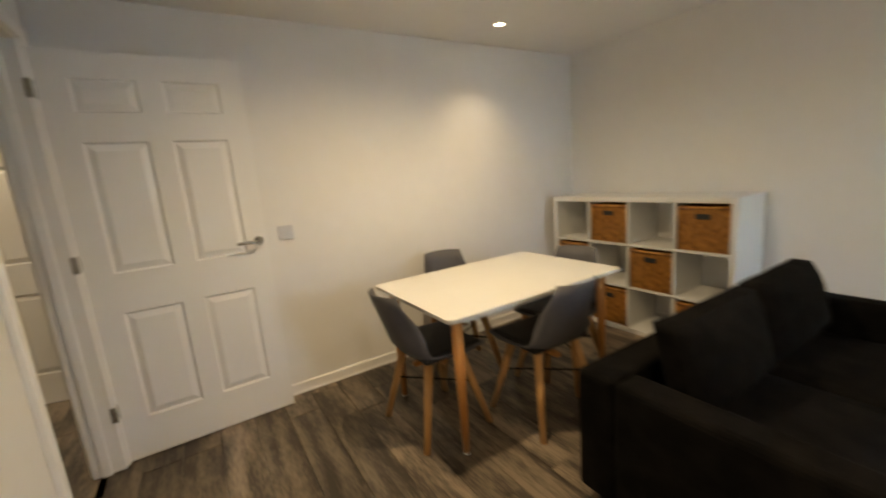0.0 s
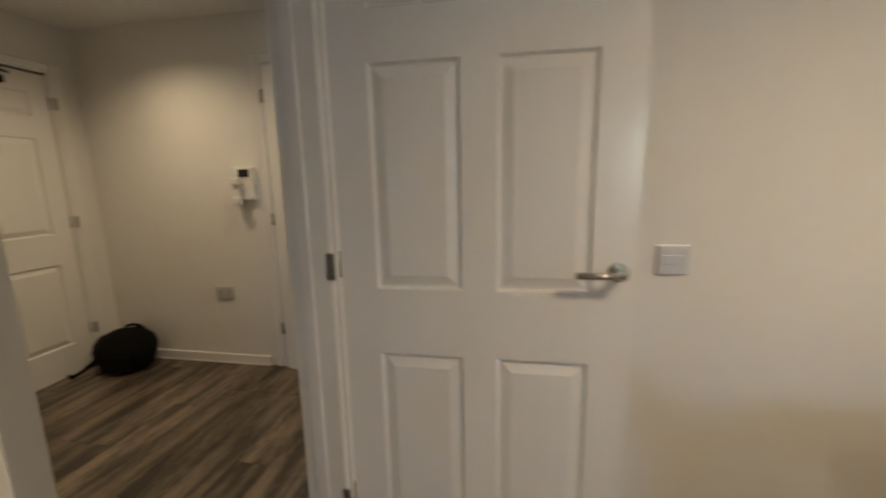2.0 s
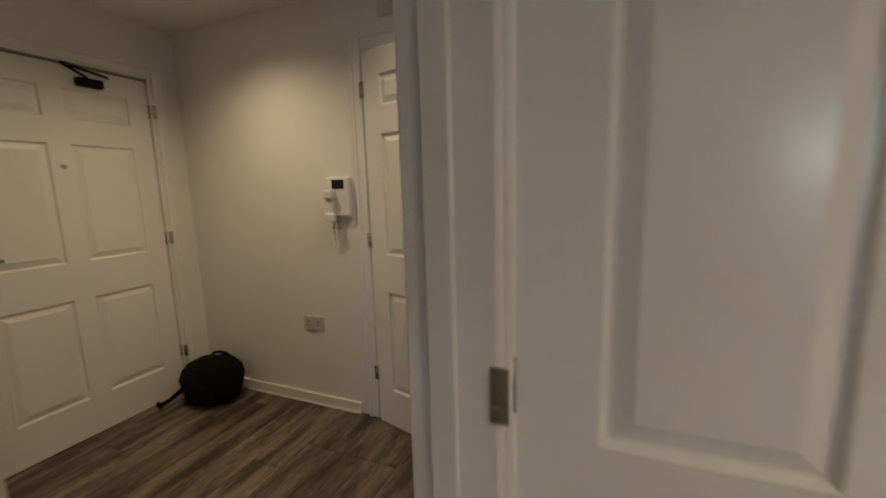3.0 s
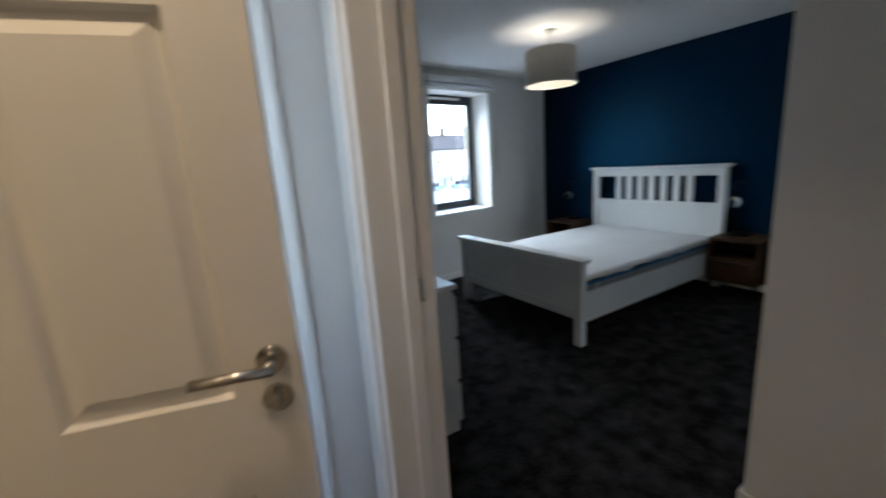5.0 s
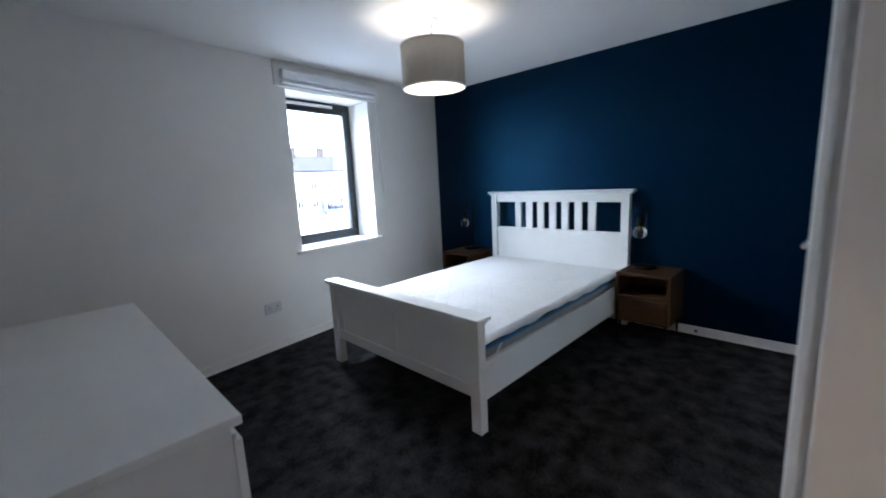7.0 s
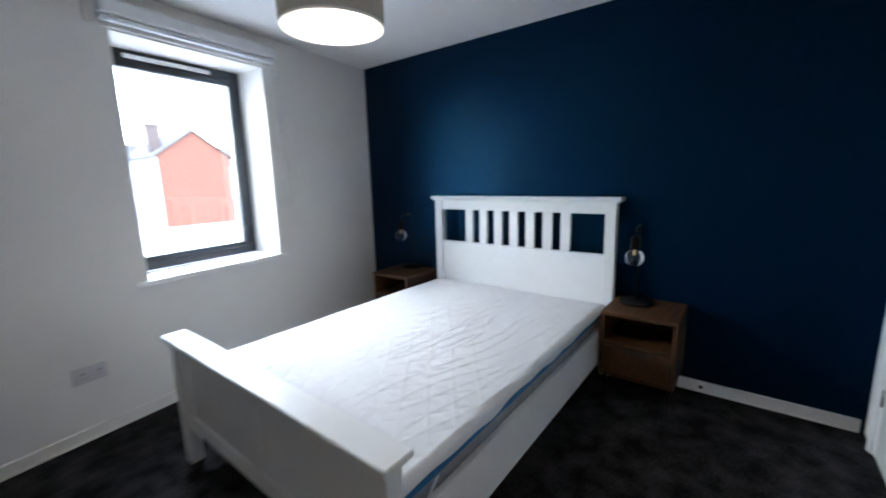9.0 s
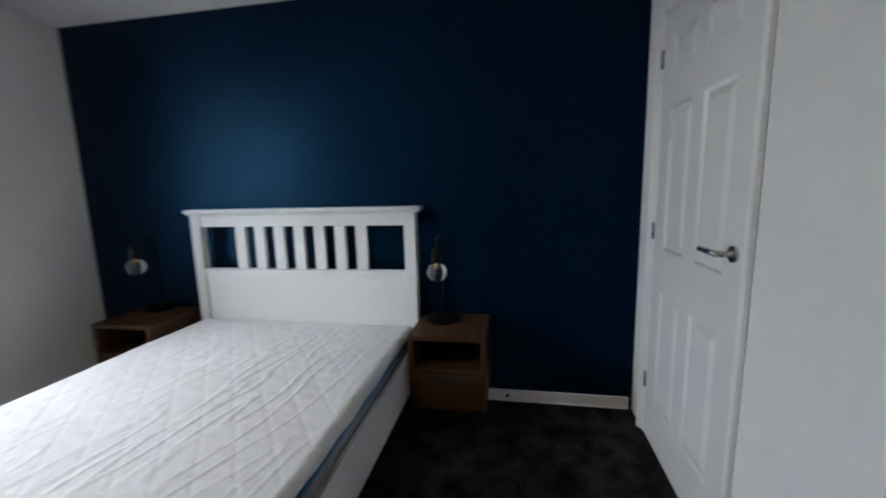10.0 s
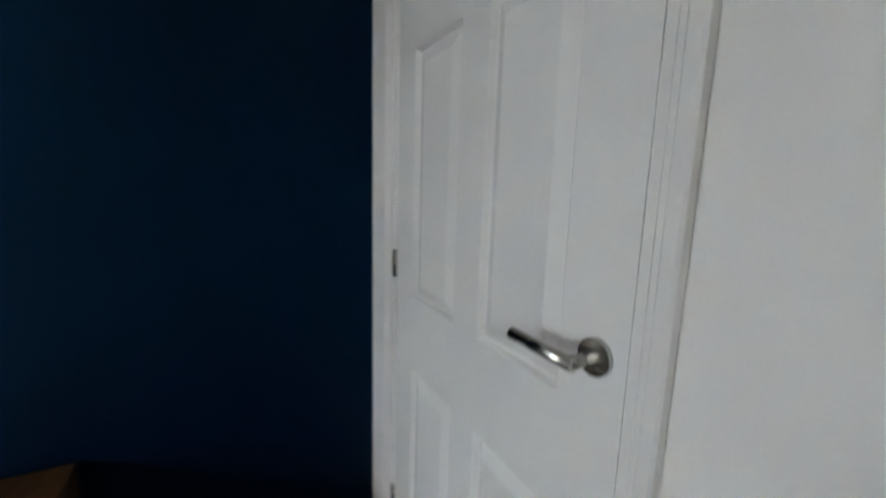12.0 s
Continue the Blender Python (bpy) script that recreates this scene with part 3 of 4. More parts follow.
def downlight(x, y, z):
    d = thing("downlight", pose(x, y, z), "round white recessed downlight, lit", "downlight", "ceiling downlights")
    part("bezel", lathe(bmesh.new(), [(0.032, -0.003), (0.036, -0.007), (0.044, -0.005), (0.045, 0.0)], 30), M_TRIM, d)
    part("led", rod(bmesh.new(), (0, 0, -0.0035), (0, 0, -0.001), 0.032, n=28), M_LED, d, "glowing warm led face")


# The three added living room fills get a fitting too.
for dx, dy, dz, power, spread in DOWNLIGHTS:
    downlight(dx, dy, dz)

pl = thing("pendant_lamp", pose(1.838, 6.0, CEIL), "cream drum pendant lampshade, lit, hanging from the ceiling", "pendant lamp")
zb, zt, R = -0.432, -0.162, 0.213
part("shade", lathe(bmesh.new(), [(R, zb), (R, zt), (R - 0.003, zt), (R - 0.003, zb), (R, zb)], 56), M_SHADE, pl, "cream linen drum shade")
part("lining", lathe(bmesh.new(), [(R - 0.0045, zb + 0.002), (R - 0.0045, zt - 0.002)], 56), M_SHADE_IN, pl, "white shade lining")
for z in (zb, zt):
    bm = lathe(bmesh.new(), [(R + 0.002, z - 0.004), (R + 0.003, z), (R + 0.002, z + 0.004), (R - 0.006, z + 0.004), (R - 0.006, z - 0.004), (R + 0.002, z - 0.004)], 56)
    part("rim", bm, M_PLASTIC, pl)
bm = bmesh.new()
for k in range(3):
    a = k * 2.094
    rod(bm, (0.02 * math.cos(a), 0.02 * math.sin(a), zt - 0.03), ((R - 0.004) * math.cos(a), (R - 0.004) * math.sin(a), zt - 0.004), 0.002, n=6)
part("spider", bm, M_PLASTIC, pl)
bm = lathe(bmesh.new(), [(0.0, 0.0), (0.05, -0.001), (0.05, -0.012), (0.03, -0.03), (0.0, -0.032)], 28)
part("ceiling_rose", bm, M_PLASTIC, pl)
bm = rod(bmesh.new(), (0, 0, -0.03), (0, 0, -0.15), 0.006, n=10)
rod(bm, (0, 0, -0.15), (0, 0, -0.21), 0.02, n=18)
part("flex", bm, M_PLASTIC, pl, "white flex and lampholder")
part("bulb", lathe(bmesh.new(), [(0.013, -0.211), (0.02, -0.22), (0.030, -0.24), (0.033, -0.26), (0.028, -0.285), (0.014, -0.30), (0.0, -0.303)], 22), M_BULB, pl, "lit white bulb").visible_shadow = False


# ---- bed ----
BX0, BX1, BY0, BY1 = 1.295, 3.42, 5.235, 6.72
bed = thing("double_bed", pose(0, 0, 0), "white wooden double bed frame with slatted headboard", "bed")
yc = (BY0 + BY1) / 2
# headboard
for y in (BY0 + 0.003, BY1 - 0.073):
    part("headboard_post", boxes((3.36, 3.42, y, y + 0.07, 0, 1.19), bevel=0.004), M_WHITE, bed)
part("headboard_top", boxes((3.345, 3.435, BY0 - 0.03, BY1 + 0.03, 1.191, 1.215), (3.352, 3.428, BY0 - 0.015, BY1 + 0.015, 1.178, 1.19), bevel=0.004), M_WHITE, bed)
part("headboard_rail", boxes((3.368, 3.412, BY0 + 0.074, BY1 - 0.074, 1.105, 1.177), bevel=0.003), M_WHITE, bed)
part("headboard_panel", boxes((3.372, 3.408, BY0 + 0.074, BY1 - 0.074, 0.17, 0.815), (3.366, 3.414, BY0 + 0.074, BY1 - 0.074, 0.80, 0.835), bevel=0.003), M_WHITE, bed)
span0, span1 = yc - 0.402, yc + 0.402
sl = mesh_of("slat", boxes((-0.012, 0.012, -0.035, 0.035, 0.0, 0.269), bevel=0.002), M_WHITE)
for k in range(7):
    share("slat", sl, bed, pose(3.39, span0 + (span1 - span0) * k / 6, 0.8355))
# footboard
for y in (BY0 + 0.003, BY1 - 0.073):
    part("footboard_post", boxes((1.30, 1.36, y, y + 0.07, 0, 0.625), bevel=0.004), M_WHITE, bed)
part("footboard_top", boxes((1.275, 1.385, BY0 - 0.02, BY1 + 0.02, 0.641, 0.663), (1.285, 1.375, BY0 - 0.008, BY1 + 0.008, 0.626, 0.64), bevel=0.004), M_WHITE, bed)
part("footboard_panel", boxes((1.322, 1.338, BY0 + 0.074, BY1 - 0.074, 0.21, 0.625)), M_WHITE, bed)
bm = boxes((1.312, 1.348, BY0 + 0.074, BY1 - 0.074, 0.555, 0.6255), (1.312, 1.348, BY0 + 0.074, BY1 - 0.074, 0.20, 0.275), bevel=0.003)
for y in (BY0 + 0.074, BY1 - 0.144):
    box(bm, 1.314, 1.346, y, y + 0.07, 0.2755, 0.5545, bevel=0.002)
box(bm, 1.314, 1.346, yc - 0.035, yc + 0.035, 0.2755, 0.5545, bevel=0.002)
part("footboard_frame", bm, M_WHITE, bed)
for y in (BY0 + 0.018, BY1 - 0.044):
    part("side_rail", boxes((1.361, 3.359, y, y + 0.026, 0.175, 0.40), bevel=0.003), M_WHITE, bed)
bs = mesh_of("bed_slat", boxes((-0.035, 0.035, BY0 + 0.05, BY1 - 0.05, 0.0, 0.018), bevel=0.002), M_BEECH)
for k in range(14):
    share("bed_slat", bs, bed, pose(1.48 + 0.138 * k, 0, 0.182))

mt = thing("mattress", pose(0, 0, 0), "white quilted mattress with blue piping and grey border", "mattress")
MX0, MX1, MY0, MY1, MZ0, MZ1 = 1.375, 3.355, BY0 + 0.052, BY1 - 0.052, 0.2015, 0.512
part("border", boxes((MX0 + 0.01, MX1 - 0.01, MY0, MY1, MZ0, MZ1 - 0.0735), bevel=0.012, seg=3), M_MSIDE, mt, "grey mattress border")
part("upper_band", boxes((MX0 + 0.005, MX1 - 0.005, MY0 - 0.004, MY1 + 0.004, MZ1 - 0.052, MZ1 - 0.026), bevel=0.008, seg=3), M_NAVY, mt, "dark navy mattress band")
part("piping", boxes((MX0 + 0.003, MX1 - 0.003, MY0 - 0.007, MY1 + 0.007, MZ1 - 0.073, MZ1 - 0.0525), bevel=0.006, seg=3), M_MBLUE, mt, "blue mattress piping")
pr = thing("mattress_protector", pose(0, 0, 0), "crumpled white quilted mattress protector with elastic straps", "mattress protector")
nx, ny = 330, 240
bm = bmesh.new()
grid = []
for i in range(nx + 1):
    row = []
    for j in range(ny + 1):
        x, y = MX0 - 0.012 + (MX1 - MX0 + 0.022) * i / nx, MY0 - 0.02 + (MY1 - MY0 + 0.04) * j / ny
        wx = x + 0.010 * noise.noise((x * 3, y * 3, 5.0))
        wy = y + 0.010 * noise.noise((x * 3, y * 3, 15.0))
        q = min(abs(math.sin(math.pi * (wx + wy * 1.25) / 0.17)), abs(math.sin(math.pi * (wx - wy * 1.25) / 0.17)))
        z = MZ1 + 0.0018 * min(q / 0.4, 1.0) ** 0.5
        z += 0.004 * noise.noise((x * 2.2, y * 2.2, 1.0)) + 0.0013 * noise.noise((x * 22, y * 13, 3.0))
        crease = math.exp(-((x - 2.5) / 0.75) ** 2 - ((y - 5.75) / 0.5) ** 2)
        fold = 1 - abs(noise.noise((x * 2.2 - y * 2.0, y * 13 + x * 2.5, 7.0)))
        z += 0.0036 * (0.35 + crease) * max(fold - 0.86, 0) / 0.14
        e = min(x - MX0 + 0.012, MX1 + 0.01 - x, y - MY0 + 0.02, MY1 + 0.02 - y)
        if e < 0.045:
            z -= (0.045 - e) ** 2 * 11
        if e < 0.001:
            z = MZ1 - 0.034 + 0.022 * noise.noise((x * 5, y * 5, 2.0))
        row.append(bm.verts.new((x, y, z)))
    grid.append(row)
for i in range(nx):
    for j in range(ny):
        bm.faces.new((grid[i][j], grid[i + 1][j], grid[i + 1][j + 1], grid[i][j + 1])).smooth = True
part("quilted_cover", bm, M_MATTRESS, pr)
for y in (MY0 - 0.014, MY1 + 0.011):
    bm = bmesh.new()
    pts = [(MX0 + 0.16, y, MZ1 - 0.07), (MX0 + 0.04, y, MZ0 + 0.12)]
    box(bm, 0, 0.022, 0, 0.003, 0, 0.17)
    bm.verts.ensure_lookup_table()
    for vv in bm.verts[-8:]:
        f = vv.co.z / 0.17
        vv.co = Vector((pts[1][0] + (pts[0][0] - pts[1][0]) * f + vv.co.x, y + vv.co.y, pts[1][2] + (pts[0][2] - pts[1][2]) * f))
    part("strap", bm, M_MATTRESS, pr, "white elastic strap")


# ---- bedside tables and lamps ----
def bedside_table(m, label):
    n = thing("bedside_table", m, label, "bedside table", "bedside tables")
    W, D, H0, H1 = 0.405, 0.40, 0.15, 0.556
    # local: front faces -x, width along y
    part("top", boxes((-D, 0, 0, W, H1 - 0.024, H1), bevel=0.003), M_WALNUT, n)
    for y in (0.0, W - 0.022):
        part("side", boxes((-D + 0.004, -0.002, y, y + 0.022, H0, H1 - 0.0245), bevel=0.002), M_WALNUT, n)
    part("back", boxes((-0.02, -0.004, 0.0225, W - 0.0225, H0 + 0.022, H1 - 0.025)), M_WALNUT, n)
    part("bottom", boxes((-D + 0.004, -0.021, 0.0225, W - 0.0225, H0, H0 + 0.02), bevel=0.002), M_WALNUT, n)
    part("shelf", boxes((-D + 0.006, -0.021, 0.0225, W - 0.0225, 0.352, 0.372), bevel=0.002), M_WALNUT, n)
    dr = part("drawer_front", boxes((-D - 0.002, -D + 0.018, 0.026, W - 0.026, H0 + 0.025, 0.347), bevel=0.003), M_WALNUT, n)
    bm = boxes((-D - 0.004, -D - 0.0015, W / 2 - 0.07, W / 2 + 0.07, 0.318, 0.344), bevel=0.001)
    part("finger_pull", bm, M_SLOT, dr, "dark cut-out finger pull")
    for x in (-D + 0.03, -0.03):
        for y in (0.03, W - 0.03):
            part("leg", rod(bmesh.new(), (x, y, H0), (x + (0.012 if x < -0.2 else -0.012), y, 0.0), 0.011, 0.008), M_BLACK, n, "thin black metal leg")
    return n


def bedside_lamp(m, label):
    """Black hooked stand with a clear globe bulb hanging from it; the hook runs along local -x."""
    d = thing("bedside_lamp", m, label, "table lamp", "bedside lamps")
    part("base", lathe(bmesh.new(), [(0.0, 0.0), (0.091, 0.0), (0.094, 0.004), (0.093, 0.016), (0.088, 0.021), (0.0, 0.022)], 40), M_BLACK, d)
    top, bz, bx, sx, r = 0.497, 0.326, -0.195, 0.022, 0.045
    pts = [(sx, 0, 0.02), (sx, 0, top - r)]
    pts += [(sx - r * (1 - math.cos(a)), 0, top - r + r * math.sin(a)) for a in [math.pi * k / 12 for k in range(1, 7)]]
    pts += [(bx + r - r * math.sin(a), 0, top - r + r * math.cos(a)) for a in [math.pi * k / 12 for k in range(0, 7)]]
    pts.append((bx, 0, bz + 0.115))
    part("stem", tube(bmesh.new(), pts, 0.0065, 12), M_BLACK, d, "thin black hooked stem")
    part("holder", lathe(bmesh.new(), [(0.0, bz + 0.128), (0.012, bz + 0.127), (0.022, bz + 0.118), (0.026, bz + 0.110), (0.026, bz + 0.052), (0.0, bz + 0.050)], 26, (bx, 0)), M_BLACK, d)
    prof = [(0.014, bz + 0.058), (0.020, bz + 0.050)] + [(0.051 * math.sin(a), bz + 0.051 * math.cos(a)) for a in [0.46 + 0.268 * k for k in range(11)]]
    part("globe_bulb", lathe(bmesh.new(), prof, 32, (bx, 0)), M_BULBGLASS, d, "clear glass globe bulb")
    bm = rod(bmesh.new(), (bx, 0, bz + 0.05), (bx, 0, bz + 0.012), 0.008)
    part("filament", bm, M_BRASS, d, "gold filament cage")
    return d


bedside_table(pose(3.472, 4.822, 0), "brown wooden bedside table with open shelf over one drawer")
bedside_table(pose(3.435, 6.785, 0), "brown wooden bedside table between bed and window wall")
bedside_lamp(pose(3.335, 5.09, 0.556, 0, 0, 5), "black hooked table lamp with clear globe bulb, unlit")
bedside_lamp(pose(3.368, 7.02, 0.556, 0, 0, 17), "black hooked table lamp with clear globe bulb, unlit")
part("cable_hole", rod(bmesh.new(), (3.4755, 4.72, 0.034), (3.4735, 4.72, 0.034), 0.012), M_SLOT, thing("cable_outlet", pose(0, 0, 0), "small dark cable outlet in the skirting board", "cable outlet"))

# ---- chest of drawers ----
DX0, DX1, DY0, DY1, DZ = -0.388, 0.099, 5.03, 6.632, 0.806
ch = thing("chest_of_drawers", pose(0, 0, 0), "wide white chest of drawers against the bedroom wall", "chest of drawers")
part("top", boxes((DX0, DX1 + 0.004, DY0 - 0.004, DY1 + 0.004, DZ - 0.026, DZ), bevel=0.002), M_WHITE, ch)
for y in (DY0, DY1 - 0.02):
    part("side_panel", boxes((DX0, DX1 - 0.024, y, y + 0.02, 0.0, DZ - 0.0265), bevel=0.0015), M_WHITE, ch)
part("carcass", boxes((DX0 + 0.004, DX0 + 0.012, DY0 + 0.0205, DY1 - 0.0205, 0.02, DZ - 0.03), (DX0 + 0.0125, DX1 - 0.06, DY0 + 0.0205, DY1 - 0.0205, 0.05, 0.066),
     (DX0 + 0.0125, DX1 - 0.06, (DY0 + DY1) / 2 - 0.01, (DY0 + DY1) / 2 + 0.01, 0.0665, DZ - 0.03), (DX1 - 0.055, DX1 - 0.045, DY0 + 0.0205, DY1 - 0.0205, 0.0, 0.05)), M_WHITE, ch)
fh = (DZ - 0.04 - 0.05) / 3
ym = (DY0 + DY1) / 2
for k in range(3):
    for y0, y1 in ((DY0 + 0.002, ym - 0.002), (ym + 0.002, DY1 - 0.002)):
        z0 = 0.05 + k * fh
        dr = part("drawer", boxes((DX1 - 0.022, DX1, y0, y1, z0 + 0.002, z0 + fh - 0.026), (DX1 - 0.022, DX1 - 0.012, y0, y1, z0 + fh - 0.026, z0 + fh - 0.006), bevel=0.0015), M_WHITE, ch, "white drawer front with a cut-back upper edge")
        part("drawer_box", boxes((DX0 + 0.05, DX1 - 0.0225, y0 + 0.03, y1 - 0.03, z0 + 0.02, z0 + fh - 0.06)), M_WHITE, dr)


# ---- dining table and chairs ----
TX0, TX1, TY0, TY1, TZ = 0.812, 2.036, 1.945, 2.784, 0.728
tb = thing("dining_table", pose(0, 0, 0), "white rectangular dining table with tapered beech legs", "dining table")
bm = boxes((TX0, TX1, TY0, TY1, TZ - 0.018, TZ))
up = [e for e in bm.edges if abs(e.verts[0].co.z - e.verts[1].co.z) > 0.01]
bmesh.ops.bevel(bm, geom=up, offset=0.035, segments=5, affect="EDGES", profile=0.5)
part("tabletop", bm, M_TABLE, tb)
part("apron", boxes((TX0 + 0.10, TX1 - 0.10, TY0 + 0.09, TY0 + 0.11, TZ - 0.07, TZ - 0.0185), (TX0 + 0.10, TX1 - 0.10, TY1 - 0.11, TY1 - 0.09, TZ - 0.07, TZ - 0.0185),
     (TX0 + 0.08, TX0 + 0.10, TY0 + 0.09, TY1 - 0.09, TZ - 0.07, TZ - 0.0185), (TX1 - 0.10, TX1 - 0.08, TY0 + 0.09, TY1 - 0.09, TZ - 0.07, TZ - 0.0185)), M_WHITE, tb)
for x, sx in ((TX0 + 0.09, -1), (TX1 - 0.09, 1)):
    for y, sy in ((TY0 + 0.085, -1), (TY1 - 0.085, 1)):
        lg = part("leg", rod(bmesh.new(), (x, y, TZ - 0.019), (x + sx * 0.003, y + sy * 0.003, 0.008), 0.030, 0.018, n=20), M_BEECH, tb, "tapered beech leg")
        part("bracket", rod(bmesh.new(), (x, y, TZ - 0.03), (x, y, TZ - 0.0185), 0.042, n=20), M_STEEL, lg)
        part("foot", rod(bmesh.new(), (x + sx * 0.003, y + sy * 0.003, 0.0), (x + sx * 0.0031, y + sy * 0.0031, 0.008), 0.017, n=16), M_PLASTIC, lg)


def dining_chair(m, label):
    """A moulded tub chair; it faces local +y."""
    c = thing("dining_chair", m, label, "chair", "chairs round the table")
    bm = bmesh.new()
    prof = [(0.22, 0.445), (0.20, 0.437), (0.10, 0.428), (0.0, 0.425), (-0.10, 0.430), (-0.165, 0.452), (-0.20, 0.50), (-0.228, 0.57), (-0.256, 0.65), (-0.286, 0.735), (-0.308, 0.802)]
    half = [0.20, 0.215, 0.232, 0.235, 0.230, 0.222, 0.208, 0.190, 0.171, 0.152, 0.136]
    rows = []
    n = 12
    for k, ((y, z), h) in enumerate(zip(prof, half)):
        row = []
        for i in range(n + 1):
            s = -1 + 2 * i / n
            curl = abs(s) ** 2.6
            back = min(max((k - 4) / 3, 0), 1)
            rise = 0.055 * (1 - abs(k - 5) / 7) if k < 9 else 0.0
            row.append(bm.verts.new((h * s, y + back * 0.085 * curl * (1 if k < 9 else 0.7), z + (1 - back) * max(rise, 0.01) * curl)))
        rows.append(row)
    for a, b in zip(rows, rows[1:]):
        for i in range(n):
            bm.faces.new((a[i], a[i + 1], b[i + 1], b[i])).smooth = True
    bmesh.ops.recalc_face_normals(bm, faces=bm.faces)
    bmesh.ops.solidify(bm, geom=bm.faces, thickness=0.010)
    part("shell", bm, M_GREYSHELL, c, "grey moulded plastic shell")
    bm = boxes((-0.195, 0.195, -0.15, 0.20, 0.436, 0.478), bevel=0.018, seg=3)
    part("seat_pad", bm, M_PAD, c, "black padded seat")
    for sx in (-1, 1):
        for sy in (-1, 1):
            bm = bmesh.new()
            a, b = Vector((sx * 0.13, sy * 0.10, 0.42)), Vector((sx * 0.215, sy * 0.205, 0.0))
            rod(bm, a, b, 0.024, 0.017, n=16)
            part("leg", bm, M_ASH, c, "round splayed pale wooden leg")
    part("cross_brace", boxes((-0.14, 0.14, -0.016, 0.016, 0.385, 0.412), (-0.016, 0.016, -0.115, 0.115, 0.358, 0.384), bevel=0.004), M_BEECH, c)
    bm = bmesh.new()
    for s in (-1, 1):
        rod(bm, (-0.165, s * 0.145, 0.245), (0.165, -s * 0.145, 0.245), 0.005, n=8)
    part("wire_stretcher", bm, M_BLACK, c, "thin black wire cross stretcher")
    return c


first = dining_chair(pose(0.935, 2.36, 0, 0, 0, -88), "grey shell dining chair with beech legs at the table end")
for m, lab in ((pose(1.39, 2.755, 0, 0, 0, 167), "grey shell dining chair with beech legs between table and wall"),
               (pose(1.845, 2.26, 0, 0, 0, 104), "grey shell dining chair with beech legs near the cube shelf"),
               (pose(1.46, 2.04, 0, 0, 0, -2), "grey shell dining chair with beech legs beside the sofa back")):
    tagged(copy_thing(first, m), lab)

# ---- cube shelf with baskets ----
KX0, KX1, KY0, KY1, KH = 2.718, 3.10, 1.636, 3.085, 1.072
cols, rws, outer, inner = 4, 3, 0.038, 0.016
sh = thing("cube_shelf", pose(0, 0, 0), "white cube shelving unit, half filled with wicker baskets", "shelf")
cell_w = (KY1 - KY0 - 2 * outer - (cols - 1) * inner) / cols
cell_h = (KH - 2 * outer - (rws - 1) * inner) / rws
part("top_panel", boxes((KX0, KX1, KY0, KY1, KH - outer, KH), bevel=0.002), M_WHITE, sh)
part("bottom_panel", boxes((KX0, KX1, KY0, KY1, 0, outer), bevel=0.002), M_WHITE, sh)
for y in (KY0, KY1 - outer):
    part("end_panel", boxes((KX0, KX1, y, y + outer, outer + 0.0005, KH - outer - 0.0005), bevel=0.002), M_WHITE, sh)
for k in range(1, rws):
    z = outer + k * cell_h + (k - 1) * inner
    part("shelf_board", boxes((KX0 + 0.002, KX1, KY0 + outer, KY1 - outer, z, z + inner)), M_WHITE, sh)
for k in range(1, cols):
    y = KY0 + outer + k * cell_w + (k - 1) * inner
    for r in range(rws):
        z = outer + r * (cell_h + inner)
        part("divider", boxes((KX0 + 0.002, KX1, y, y + inner, z + 0.0005, z + cell_h - 0.0005)), M_WHITE, sh)


def basket(m, label):
    """An open wicker box woven of flat strands round stakes; its front faces -x."""
    b = thing("wicker_basket", m, label, "basket", "baskets in the shelf")
    w, h, d, t = cell_w - 0.02, cell_h - 0.022, 0.33, 0.012
    bm = boxes((0.004, t, -w / 2 + 0.004, w / 2 - 0.004, 0.0, h - 0.004), (d - t, d - 0.004, -w / 2 + 0.004, w / 2 - 0.004, 0, h - 0.004),
               (t, d - t, -w / 2 + 0.004, -w / 2 + t, 0, h - 0.004), (t, d - t, w / 2 - t, w / 2 - 0.004, 0, h - 0.004), (t, d - t, -w / 2 + t, w / 2 - t, 0, 0.01))
    part("body", bm, M_RATTAN, b)
    bm = bmesh.new()
    nr, nc = 22, 20
    for r in range(nr):
        z0 = 0.004 + (h - 0.04) * r / nr
        dz = (h - 0.04) / nr * 0.86
        for c in range(nc):
            y0 = -w / 2 + 0.01 + (w - 0.02) * c / nc
            y1 = y0 + (w - 0.02) / nc
            if r > nr - 6 and abs((y0 + y1) / 2) < 0.045:
                continue
            o = 0.004 if (r + c) % 2 else -0.001
            box(bm, 0.001 - o * 0.9, 0.006, y0 + 0.0006, y1 - 0.0006, z0, z0 + dz)
    part("weave", bm, M_RATTAN, b)
    bm = bmesh.new()
    for y in (-w / 2 + 0.006, w / 2 - 0.006):
        rod(bm, (0.0, y, 0.0), (0.0, y, h - 0.01), 0.009, n=8)
    for x in (0.0, d - 0.006):
        rod(bm, (x, -w / 2, h - 0.012), (x, w / 2, h - 0.012), 0.012, n=10)
    for y in (-w / 2 + 0.006, w / 2 - 0.006):
        rod(bm, (0, y, h - 0.012), (d, y, h - 0.012), 0.011, n=10)
    part("rim", bm, M_RATTAN, b, "wrapped rattan rim")
    part("handle_hole", boxes((-0.006, -0.001, -0.045, 0.045, h - 0.085, h - 0.05), bevel=0.001), M_SLOT, b, "dark hand hole")
    return b


